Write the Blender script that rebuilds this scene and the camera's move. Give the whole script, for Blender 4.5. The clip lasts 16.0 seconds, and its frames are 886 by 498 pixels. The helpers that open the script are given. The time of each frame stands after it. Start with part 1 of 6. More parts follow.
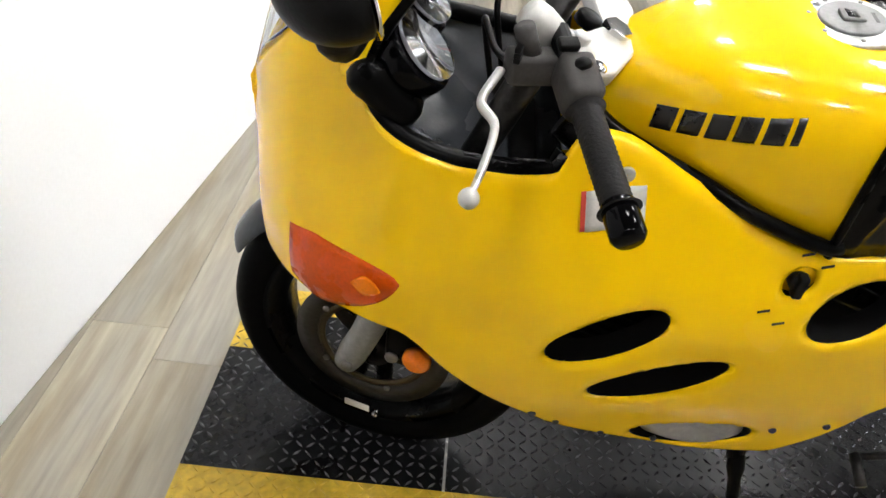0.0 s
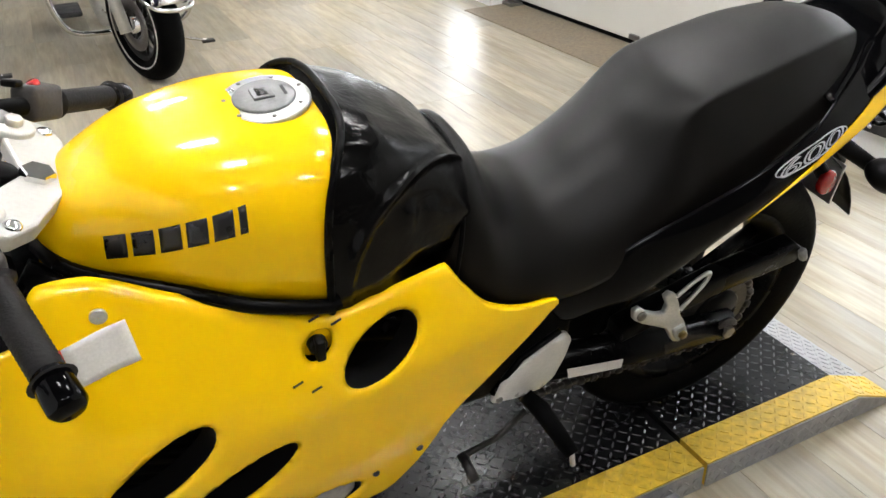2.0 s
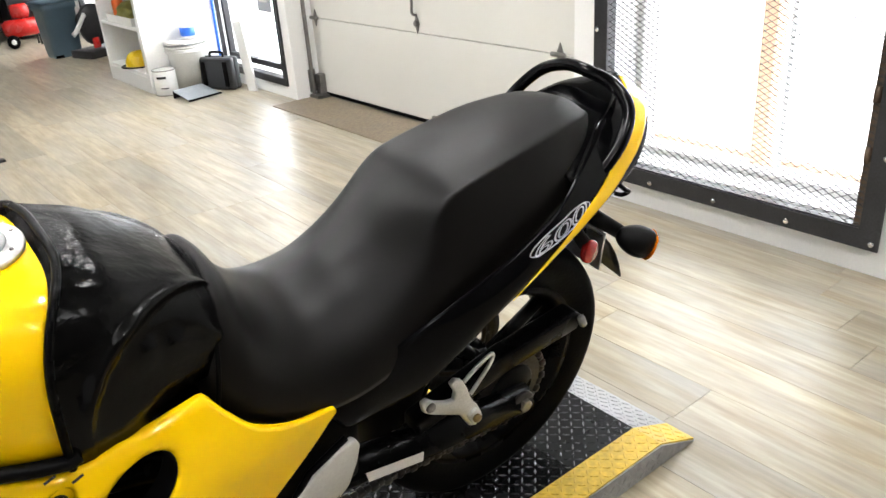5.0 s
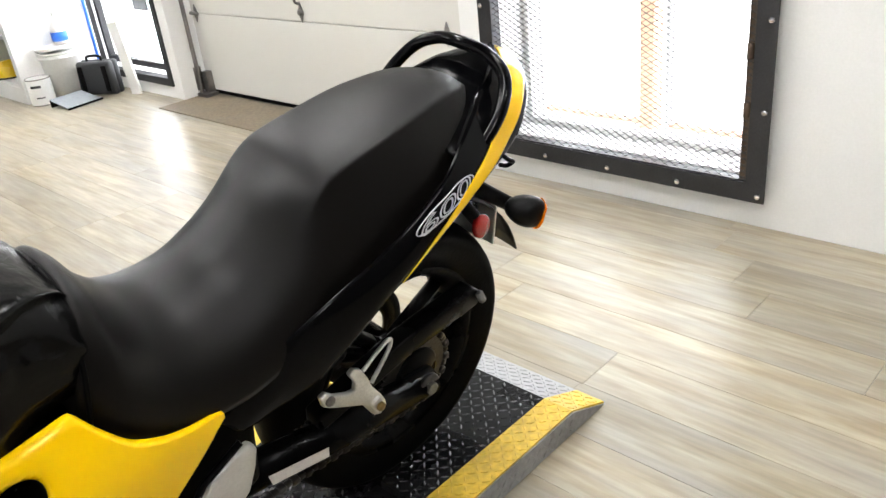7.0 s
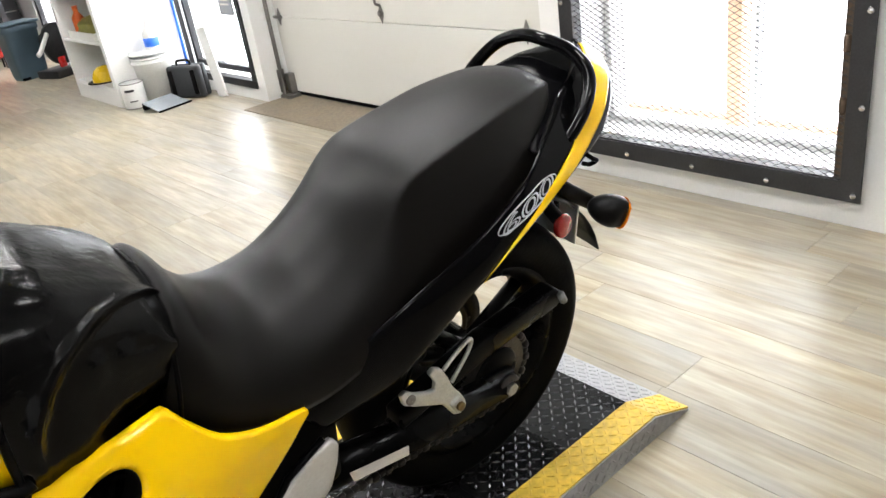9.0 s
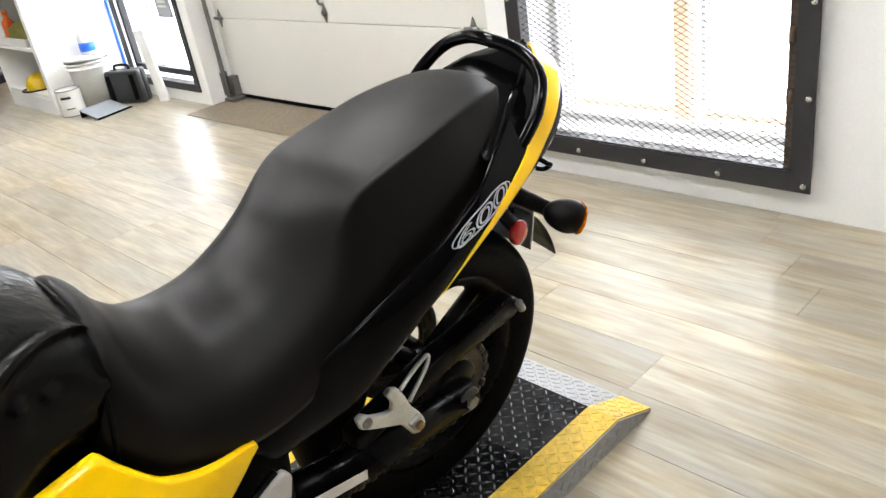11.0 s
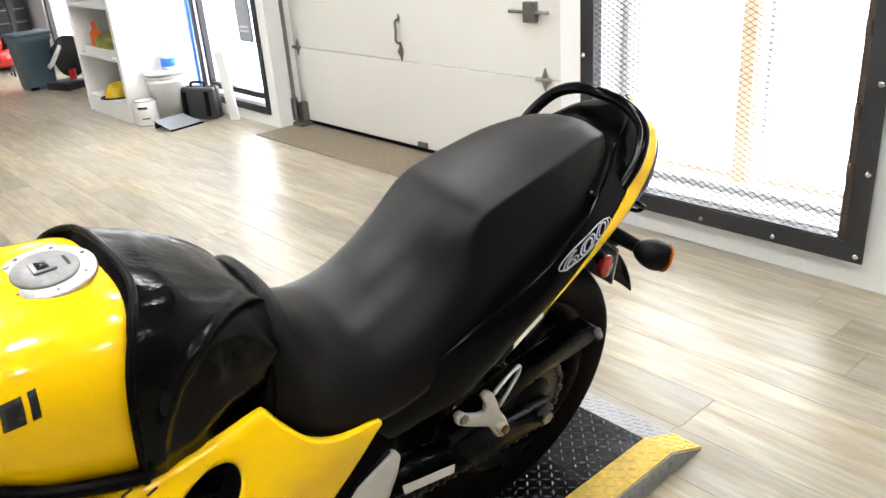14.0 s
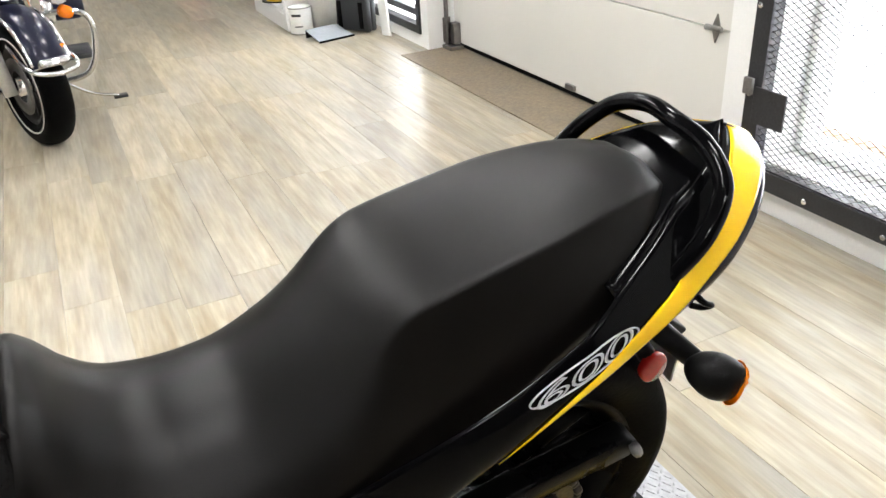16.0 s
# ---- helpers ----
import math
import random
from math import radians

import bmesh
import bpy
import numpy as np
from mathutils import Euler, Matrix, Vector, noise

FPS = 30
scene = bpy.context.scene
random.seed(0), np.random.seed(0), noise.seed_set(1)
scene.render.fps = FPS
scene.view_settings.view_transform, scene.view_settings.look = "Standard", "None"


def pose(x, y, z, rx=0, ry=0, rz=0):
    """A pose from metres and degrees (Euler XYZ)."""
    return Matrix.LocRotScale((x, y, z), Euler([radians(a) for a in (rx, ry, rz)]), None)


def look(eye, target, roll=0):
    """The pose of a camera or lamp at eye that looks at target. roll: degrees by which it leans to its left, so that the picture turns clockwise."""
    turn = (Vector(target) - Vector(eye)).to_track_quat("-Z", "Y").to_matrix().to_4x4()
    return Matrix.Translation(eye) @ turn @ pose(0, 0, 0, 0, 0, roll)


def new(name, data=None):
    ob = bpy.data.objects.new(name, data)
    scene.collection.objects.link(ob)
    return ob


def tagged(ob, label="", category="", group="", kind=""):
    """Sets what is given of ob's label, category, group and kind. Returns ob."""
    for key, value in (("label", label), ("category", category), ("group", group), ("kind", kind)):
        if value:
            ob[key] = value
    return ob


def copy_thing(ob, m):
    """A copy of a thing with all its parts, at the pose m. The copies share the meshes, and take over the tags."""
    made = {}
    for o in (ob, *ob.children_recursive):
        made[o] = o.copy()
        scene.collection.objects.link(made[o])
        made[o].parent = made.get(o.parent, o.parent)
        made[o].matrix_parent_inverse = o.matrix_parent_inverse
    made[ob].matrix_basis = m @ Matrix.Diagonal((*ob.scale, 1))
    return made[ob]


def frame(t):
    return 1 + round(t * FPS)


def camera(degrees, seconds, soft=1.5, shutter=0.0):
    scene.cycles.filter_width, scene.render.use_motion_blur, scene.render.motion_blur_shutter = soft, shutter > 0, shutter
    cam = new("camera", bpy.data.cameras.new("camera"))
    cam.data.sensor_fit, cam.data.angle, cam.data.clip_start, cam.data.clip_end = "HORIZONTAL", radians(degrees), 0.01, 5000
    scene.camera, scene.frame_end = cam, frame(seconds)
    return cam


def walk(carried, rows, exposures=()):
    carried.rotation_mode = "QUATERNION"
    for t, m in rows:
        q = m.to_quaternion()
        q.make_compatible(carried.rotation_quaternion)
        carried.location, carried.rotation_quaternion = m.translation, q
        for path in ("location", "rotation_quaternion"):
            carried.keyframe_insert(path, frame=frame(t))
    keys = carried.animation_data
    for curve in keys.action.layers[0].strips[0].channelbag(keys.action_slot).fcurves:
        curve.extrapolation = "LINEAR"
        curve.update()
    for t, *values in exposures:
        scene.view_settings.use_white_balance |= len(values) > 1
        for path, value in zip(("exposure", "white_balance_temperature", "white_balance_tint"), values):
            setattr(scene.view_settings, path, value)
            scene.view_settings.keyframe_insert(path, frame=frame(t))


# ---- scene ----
cam = camera(58.5, 16.0, 1.5, 0.0)
PATH = [
    (0, (0.144, -1.152, 1.259), (0.143, 0.503, 0.135), 6.1),
    (0.5, (0.211, -1.142, 1.272), (0.373, 0.517, 0.168), -0.5),
    (1, (0.25, -1.127, 1.254), (0.603, 0.45, 0.075), -1.5),
    (1.5, (0.298, -1.143, 1.289), (0.81, 0.477, 0.233), -2.0),
    (2, (0.39, -1.147, 1.318), (1.128, 0.422, 0.321), -2.3),
    (2.5, (0.442, -1.17, 1.349), (1.375, 0.359, 0.458), -2.7),
    (3, (0.46, -1.199, 1.371), (1.492, 0.297, 0.536), -3.6),
    (3.5, (0.469, -1.213, 1.379), (1.568, 0.25, 0.571), -3.3),
    (6, (0.558, -1.192, 1.313), (1.688, 0.181, 0.397), -5.1),
    (6.5, (0.571, -1.2, 1.304), (1.801, 0.062, 0.359), -4.7),
    (7, (0.577, -1.208, 1.315), (1.827, 0.081, 0.433), -6.5),
    (7.5, (0.565, -1.202, 1.311), (1.744, 0.132, 0.4), -6.5),
    (8, (0.57, -1.199, 1.309), (1.674, 0.206, 0.411), -6.6),
    (10.5, (0.589, -1.172, 1.32), (1.753, 0.219, 0.477), -11.3),
    (11, (0.624, -1.151, 1.313), (1.814, 0.191, 0.427), -9.4),
    (11.5, (0.588, -1.144, 1.302), (1.744, 0.173, 0.337), -8.7),
    (12, (0.556, -1.152, 1.327), (1.713, 0.177, 0.381), -10.3),
    (12.5, (0.555, -1.166, 1.319), (1.759, 0.111, 0.36), -7.9),
    (13, (0.592, -1.171, 1.305), (1.833, 0.06, 0.333), -7.1),
    (13.5, (0.562, -1.151, 1.327), (1.745, 0.19, 0.431), -5.9),
    (14, (0.403, -1.172, 1.361), (1.586, 0.237, 0.578), -4.3),
    (14.5, (0.325, -1.179, 1.367), (1.617, 0.124, 0.571), -0.6),
    (15, (0.482, -1.113, 1.358), (1.726, 0.228, 0.55), -2.3),
    (15.5, (0.724, -1.09, 1.37), (1.746, 0.393, 0.5), 4.5),
    (16, (0.993, -0.937, 1.362), (1.727, 0.658, 0.404), -3.5),
]
EXPOSURES = [(0, 0.22), (1.0, 0.15), (1.5, 0.15), (2.0, 0.22), (2.5, 0.38), (8, 0.38), (16, 0.43)]
walk(cam, [(t, look(eye, target, roll)) for t, eye, target, roll in PATH], EXPOSURES)

# ---- world and light ----
world = bpy.data.worlds.new("sky")
scene.world = world
world.use_nodes = True
wn = world.node_tree
sky = wn.nodes.new("ShaderNodeTexSky")
sky.sky_type = "NISHITA"
sky.sun_disc = False
sky.sun_elevation, sky.sun_rotation = radians(35), radians(100)
wn.nodes["Background"].inputs["Strength"].default_value = 0.15
wn.links.new(sky.outputs["Color"], wn.nodes["Background"].inputs["Color"])


def area_lamp(name, m, sx, sy, power, color=(1, 1, 1)):
    lamp = bpy.data.lights.new(name, "AREA")
    lamp.shape, lamp.size, lamp.size_y, lamp.energy, lamp.color = "RECTANGLE", sx, sy, power, color
    ob = new(name, lamp)
    ob.matrix_world = m
    return ob


# daylight entering through the caged window and the glazed door
area_lamp("window_daylight", look((4.15, 0.43, 1.2), (0, 0.43, 1.2)), 2.6, 2.6, 125, (0.95, 0.98, 1))
area_lamp("door_daylight", look((3.60, 4.53, 1.1), (0, 4.53, 1.1)), 1.5, 2.1, 60, (0.95, 0.98, 1))
area_lamp("rear_daylight", look((3.60, 8.4, 1.1), (0, 8.4, 1.1)), 1.4, 2.1, 60, (0.97, 0.98, 1))


# ---- materials ----
def mat(name, color, rough=0.5, metal=0.0, vary=0.15, scale=6.0, fine=60.0, bump=0.0, coat=0.0, spec=0.5, rough_vary=0.1,
        stretch=(1, 1, 1)):
    """A surface with cloudy and fine variation of its colour and gloss, and fine relief."""
    m = bpy.data.materials.new(name)
    m.use_nodes = True
    nt = m.node_tree
    N, lk = nt.nodes, nt.links
    b = N["Principled BSDF"]
    tc = N.new("ShaderNodeTexCoord")
    mp = N.new("ShaderNodeMapping")
    mp.inputs["Scale"].default_value = stretch
    lk.new(tc.outputs["Object"], mp.inputs["Vector"])
    n1, n2 = N.new("ShaderNodeTexNoise"), N.new("ShaderNodeTexNoise")
    n1.inputs["Scale"].default_value, n2.inputs["Scale"].default_value = scale, fine
    n1.inputs["Detail"].default_value, n2.inputs["Detail"].default_value = 4, 3
    for n in (n1, n2):
        lk.new(mp.outputs["Vector"], n.inputs["Vector"])
    mix = N.new("ShaderNodeMath")
    mix.operation = "ADD"
    lk.new(n1.outputs["Fac"], mix.inputs[0])
    lk.new(n2.outputs["Fac"], mix.inputs[1])
    ramp = N.new("ShaderNodeMapRange")
    ramp.inputs["From Min"].default_value, ramp.inputs["From Max"].default_value = 0.6, 1.4
    ramp.inputs["To Min"].default_value, ramp.inputs["To Max"].default_value = 1 - vary, 1 + vary
    lk.new(mix.outputs[0], ramp.inputs["Value"])
    mul = N.new("ShaderNodeVectorMath")
    mul.operation = "SCALE"
    mul.inputs[0].default_value = color[:3]
    lk.new(ramp.outputs["Result"], mul.inputs["Scale"])
    lk.new(mul.outputs["Vector"], b.inputs["Base Color"])
    rr = N.new("ShaderNodeMapRange")
    rr.inputs["From Min"].default_value, rr.inputs["From Max"].default_value = 0.3, 0.7
    rr.inputs["To Min"].default_value, rr.inputs["To Max"].default_value = max(0.02, rough - rough_vary), min(1, rough + rough_vary)
    lk.new(n1.outputs["Fac"], rr.inputs["Value"])
    lk.new(rr.outputs["Result"], b.inputs["Roughness"])
    b.inputs["Metallic"].default_value = metal
    b.inputs["Coat Weight"].default_value = coat
    b.inputs["Coat Roughness"].default_value = 0.04
    b.inputs["Specular IOR Level"].default_value = spec
    if bump:
        bp = N.new("ShaderNodeBump")
        bp.inputs["Strength"].default_value = bump
        bp.inputs["Distance"].default_value = 0.002
        lk.new(n2.outputs["Fac"], bp.inputs["Height"])
        lk.new(bp.outputs["Normal"], b.inputs["Normal"])
    return m


def glow(name, color, strength):
    m = bpy.data.materials.new(name)
    m.use_nodes = True
    b = m.node_tree.nodes["Principled BSDF"]
    b.inputs["Base Color"].default_value = (0.8, 0.8, 0.8, 1)
    b.inputs["Emission Color"].default_value = (*color, 1)
    b.inputs["Emission Strength"].default_value = strength
    return m


def clear(name, color, rough=0.02, ior=1.45):
    m = bpy.data.materials.new(name)
    m.use_nodes = True
    b = m.node_tree.nodes["Principled BSDF"]
    b.inputs["Base Color"].default_value = (*color, 1)
    b.inputs["Transmission Weight"].default_value = 1.0
    b.inputs["Roughness"].default_value = rough
    b.inputs["IOR"].default_value = ior
    return m


YELLOW = mat("yellow_paint", (0.93, 0.57, 0.001), 0.26, 0, 0.004, 3, 300, 0, 0.45, 0.1, 0.02)
BLACK_PLASTIC = mat("black_plastic", (0.0035, 0.0033, 0.0033), 0.40, 0, 0.3, 8, 250, 0.15, 0, 0.1)
BLACK_GLOSS = mat("black_gloss", (0.0015, 0.0015, 0.0018), 0.12, 0, 0.2, 8, 200, 0, 0, 0.10, 0.05)
SATIN_BLACK = mat("satin_black", (0.0020, 0.0020, 0.0021), 0.28, 0, 0.3, 9, 200, 0.05, 0, 0.06)
GREY_PLASTIC = mat("grey_plastic", (0.05, 0.046, 0.043), 0.5, 0, 0.2, 12, 200, 0.15, 0.0, 0.2)
COCKPIT = mat("cockpit_plastic", (0.025, 0.028, 0.032), 0.3, 0, 0.25, 6, 150, 0.1, 0.0, 0.25)
VINYL = mat("seat_vinyl", (0.0020, 0.0015, 0.0012), 0.38, 0, 0.4, 6, 700, 0.15, 0, 0.20, 0.012)
VINYL.node_tree.nodes["Principled BSDF"].inputs["Sheen Weight"].default_value = 0.015
VINYL.node_tree.nodes["Principled BSDF"].inputs["Sheen Roughness"].default_value = 0.35
COVER = mat("tank_cover_vinyl", (0.0022, 0.0021, 0.0021), 0.19, 0, 0.5, 12, 110, 0.4, 0, 0.11, 0.08)
RUBBER = mat("tyre_rubber", (0.0018, 0.0018, 0.0019), 0.55, 0, 0.3, 8, 120, 0.3, 0, 0.04)
GRIP = mat("grip_rubber", (0.013, 0.012, 0.012), 0.55, 0, 0.25, 30, 240, 0.5, 0.0, 0.12)
ALLOY = mat("cast_alloy", (0.62, 0.62, 0.60), 0.36, 0.85, 0.18, 20, 200, 0.15)
PALE_ALLOY = mat("pale_alloy_paint", (0.56, 0.55, 0.52), 0.35, 0.3, 0.1, 14, 160, 0.1)
GREY_ALLOY = mat("grey_alloy", (0.24, 0.24, 0.24), 0.45, 0.5, 0.2, 12, 150, 0.15)
CHROME = mat("chrome", (0.75, 0.75, 0.76), 0.09, 1.0, 0.05, 12, 120, 0, 0, 0.5, 0.05)
STEEL = mat("worn_steel", (0.22, 0.21, 0.20), 0.4, 0.9, 0.3, 20, 150, 0.2)
CAST_COVER = mat("dull_cast_alloy", (0.36, 0.35, 0.34), 0.42, 0.6, 0.2, 14, 120, 0.2)
ENGINE = mat("engine_black", (0.004, 0.004, 0.004), 0.5, 0.0, 0.4, 10, 80, 0.3, 0, 0.03)
AMBER = mat("amber_lens", (0.60, 0.075, 0.002), 0.28, 0, 0.2, 24, 200, 0.1, 0.1, 0.15)
DARK_STEEL = mat("oily_steel", (0.045, 0.042, 0.040), 0.35, 0.8, 0.4, 25, 150, 0.3)
AMBER_BRIGHT = mat("amber_reflector", (0.90, 0.21, 0.004), 0.2, 0, 0.15, 30, 260, 0.1, 0.2, 0.3)
RED = mat("red_lens", (0.38, 0.008, 0.005), 0.15, 0, 0.15, 40, 260, 0.2, 0.5)
DECAL_BLACK = mat("decal_black", (0.010, 0.010, 0.011), 0.3, 0, 0.2, 30, 300)
DECAL_SILVER = mat("decal_silver", (0.46, 0.47, 0.49), 0.35, 0.3, 0.1, 30, 300)
LABEL_WHITE = mat("label_white", (0.62, 0.60, 0.56), 0.45, 0, 0.12, 40, 300)
GAUGE = mat("gauge_face", (0.16, 0.165, 0.18), 0.35, 0, 0.5, 45, 200)
WHITE_WALL = mat("white_wall_paint", (0.80, 0.80, 0.79), 0.55, 0, 0.04, 1.5, 120, 0.12)
PARTITION = mat("white_partition_paint", (0.84, 0.85, 0.87), 0.45, 0, 0.03, 1.2, 100, 0.08)
WHITE_TRIM = mat("white_trim", (0.78, 0.78, 0.77), 0.4, 0, 0.06, 3, 90, 0.08)
DOOR_PANEL = mat("door_panel_enamel", (0.66, 0.65, 0.61), 0.45, 0, 0.04, 2, 400, 0.35)
# ceiling albedo lowered to weaken bounce light and deepen shadows
CEILING = mat("darkened_ceiling", (0.30, 0.30, 0.30), 0.7, 0, 0.05, 2, 60, 0.1)
RUSTY = mat("rusty_iron", (0.10, 0.065, 0.04), 0.6, 0.3, 0.4, 20, 140, 0.4)
IRON = mat("black_iron", (0.03, 0.03, 0.033), 0.45, 0.4, 0.4, 10, 120, 0.3)
MESH_IRON = mat("expanded_metal", (0.05, 0.05, 0.052), 0.45, 0.4, 0.3, 20, 120, 0.1)
PLATE_BLACK = mat("worn_black_plate", (0.007, 0.007, 0.0075), 0.28, 0.0, 0.6, 5, 60, 0.2, 0.0, 0.15)
TREAD_WORN = mat("worn_tread_tops", (0.10, 0.10, 0.105), 0.28, 0.7, 0.6, 7, 70, 0.1)
PLATE_BARE = mat("bare_tread_plate", (0.30, 0.30, 0.31), 0.42, 0.6, 0.25, 6, 70, 0.2)
PLATE_YELLOW = mat("yellow_deck_paint", (0.62, 0.41, 0.03), 0.45, 0, 0.35, 9, 60, 0.3)
MAT_BROWN = mat("sill_concrete", (0.20, 0.16, 0.11), 0.6, 0, 0.35, 4, 60, 0.3)
BLUE = mat("blue_plastic", (0.02, 0.14, 0.62), 0.4, 0, 0.15, 10)
BIN = mat("slate_blue_plastic", (0.075, 0.12, 0.155), 0.45, 0, 0.15, 4, 90, 0.1)
WHITE_PLASTIC = mat("white_plastic", (0.72, 0.72, 0.70), 0.4, 0, 0.08, 6)
NAVY = mat("navy_paint", (0.003, 0.004, 0.018), 0.30, 0.1, 0.1, 8, 200, 0, 0.15, 0.3, 0.04)
RED_PAINT = mat("red_paint", (0.45, 0.015, 0.012), 0.25, 0, 0.2, 8)
OLIVE = mat("olive_cloth", (0.16, 0.15, 0.03), 0.8, 0, 0.4, 14, 200, 0.5)
ORANGE = mat("orange_plastic", (0.8, 0.15, 0.02), 0.4, 0, 0.15, 14)
HELMET_YELLOW = mat("yellow_plastic", (0.75, 0.5, 0.02), 0.3, 0, 0.1, 10)
# orange timber paled towards peach; the window glare is put into this colour
ORANGE_POST = mat("glare_paled_orange", (0.80, 0.50, 0.33), 0.6, 0, 0.2, 8)
SNOW = mat("pale_concrete", (0.75, 0.76, 0.78), 0.8, 0, 0.06, 2)
GLASS = clear("window_glass", (1, 1, 1), 0.0, 1.1)
SCREEN = clear("smoked_screen", (0.82, 0.84, 0.86), 0.02, 1.2)
LENS = clear("gauge_glass", (1, 1, 1), 0.03, 1.3)
LAMP_GLOW = glow("lamp_diffuser", (1.0, 0.99, 0.98), 66.0)
OUTDOOR = glow("overcast_backdrop", (0.97, 0.985, 1.0), 1.5)


# ---- mesh tools ----
def part(name, bm, material, parent=None, label="", smooth=True):
    """Links a bmesh as one mesh object under a thing or a part."""
    me = bpy.data.meshes.new(name)
    bm.to_mesh(me)
    bm.free()
    for p in me.polygons:
        p.use_smooth = smooth
    if material:
        me.materials.append(material)
    ob = new(name, me)
    if parent:
        ob.parent = parent
    if label:
        ob["label"] = label
    return ob


def thing(name, m, label, category, group="", kind=""):
    ob = new(name)
    ob.matrix_world = m
    return tagged(ob, label, category, group, kind)


def curve(*pts):
    """A smooth function through (x, value) pairs, with no overshoot."""
    xs, ys = np.array([p[0] for p in pts], float), np.array([p[1] for p in pts], float)
    d = np.diff(ys) / np.diff(xs)
    s = np.zeros(len(xs))
    s[0], s[-1] = d[0], d[-1]
    for i in range(1, len(xs) - 1):
        s[i] = 0 if d[i - 1] * d[i] <= 0 else 2 * d[i - 1] * d[i] / (d[i - 1] + d[i])

    def at(x):
        if x <= xs[0]:
            return float(ys[0])
        if x >= xs[-1]:
            return float(ys[-1])
        i = int(np.searchsorted(xs, x) - 1)
        h = xs[i + 1] - xs[i]
        t = (x - xs[i]) / h
        return float((1 + 2 * t) * (1 - t) ** 2 * ys[i] + t * (1 - t) ** 2 * h * s[i] + t * t * (3 - 2 * t) * ys[i + 1] + t * t * (t - 1) * h * s[i + 1])
    return at


def rings(loops, closed=True, caps=True):
    """Skins a row of loops of points."""
    bm = bmesh.new()
    vs = [[bm.verts.new(p) for p in r] for r in loops]
    n = len(loops[0])
    for a, b in zip(vs, vs[1:]):
        for i in range(n if closed else n - 1):
            j = (i + 1) % n
            bm.faces.new((a[i], a[j], b[j], b[i]))
    if caps and closed:
        bm.faces.new(vs[0][::-1])
        bm.faces.new(vs[-1])
    bmesh.ops.recalc_face_normals(bm, faces=bm.faces)
    return bm


def tube(path, r, n=10, taper=None, squash=1.0):
    """A round bar along a path of points; r a number or one for each point."""
    P = [Vector(p) for p in path]
    loops, up = [], None
    for i, p in enumerate(P):
        d = (P[min(i + 1, len(P) - 1)] - P[max(i - 1, 0)]).normalized()
        if up is None:
            up = d.orthogonal().normalized()
        up = (up - d * up.dot(d)).normalized()
        side = d.cross(up)
        rr = r[i] if isinstance(r, (list, tuple)) else r
        loops.append([p + (up * math.cos(2 * math.pi * k / n) + side * math.sin(2 * math.pi * k / n) * squash) * rr for k in range(n)])
    return rings(loops)


def smooth_path(pts, n=24):
    """A smooth path through some points (Catmull-Rom)."""
    P = [Vector(p) for p in pts]
    P = [2 * P[0] - P[1]] + P + [2 * P[-1] - P[-2]]
    out = []
    for i in range(1, len(P) - 2):
        for k in range(n):
            t = k / n
            a, b, c, d = P[i - 1:i + 3]
            out.append(0.5 * (2 * b + (c - a) * t + (2 * a - 5 * b + 4 * c - d) * t * t + (3 * b - a - 3 * c + d) * t ** 3))
    return out + [P[-2]]


def box(x0, x1, y0, y1, z0, z1, bevel=0.0, seg=2):
    bm = bmesh.new()
    bmesh.ops.create_cube(bm, size=1)
    for v in bm.verts:
        v.co = Vector(((x0 + x1) / 2 + v.co.x * (x1 - x0), (y0 + y1) / 2 + v.co.y * (y1 - y0), (z0 + z1) / 2 + v.co.z * (z1 - z0)))
    if bevel:
        bmesh.ops.bevel(bm, geom=bm.edges[:], offset=bevel, segments=seg, profile=0.5, affect="EDGES")
    return bm


def lathe(profile, n=48, axis="y", centre=(0, 0, 0)):
    """Turns a profile of (along, radius) round an axis."""
    loops = []
    for k in range(n):
        a = 2 * math.pi * k / n
        r = []
        for s, rad in profile:
            c, q = rad * math.cos(a), rad * math.sin(a)
            p = {"y": (c, s, q), "x": (s, c, q), "z": (c, q, s)}[axis]
            r.append(Vector(p) + Vector(centre))
        loops.append(r)
    bm = rings(loops + [loops[0]], closed=False, caps=False)
    bmesh.ops.remove_doubles(bm, verts=bm.verts, dist=1e-5)
    bmesh.ops.recalc_face_normals(bm, faces=bm.faces)
    return bm


def disc(centre, r, normal, depth, n=24, bevel=0.0):
    """A short round slab, its back at centre, facing along normal."""
    prof = [(0, 0.0005), (0, r), (depth - bevel, r), (depth, r - bevel), (depth, 0.0005)] if bevel else [(0, 0.0005), (0, r), (depth, r), (depth, 0.0005)]
    bm = lathe(prof, n, "z")
    q = Vector((0, 0, 1)).rotation_difference(Vector(normal))
    for v in bm.verts:
        v.co = q @ v.co + Vector(centre)
    return bm


def slab(outline, normal, depth, bevel=0.0):
    """A flat plate: an outline of points pushed along normal by depth."""
    n = Vector(normal).normalized() * depth
    bm = rings([[Vector(p) for p in outline], [Vector(p) + n for p in outline]])
    if bevel:
        bmesh.ops.bevel(bm, geom=[e for e in bm.edges if e.calc_length() > bevel * 2], offset=bevel, segments=2, profile=0.5, affect="EDGES")
    return bm


def merge(*bms):
    out = bmesh.new()
    for b in bms:
        me = bpy.data.meshes.new("join")
        b.to_mesh(me)
        b.free()
        out.from_mesh(me)
        bpy.data.meshes.remove(me)
    return out


def transform(bm, m):
    bmesh.ops.transform(bm, matrix=m, verts=bm.verts)
    return bm


def thicken(ob, t, offset=-1):
    md = ob.modifiers.new("thickness", "SOLIDIFY")
    md.thickness, md.offset = t, offset
    return ob


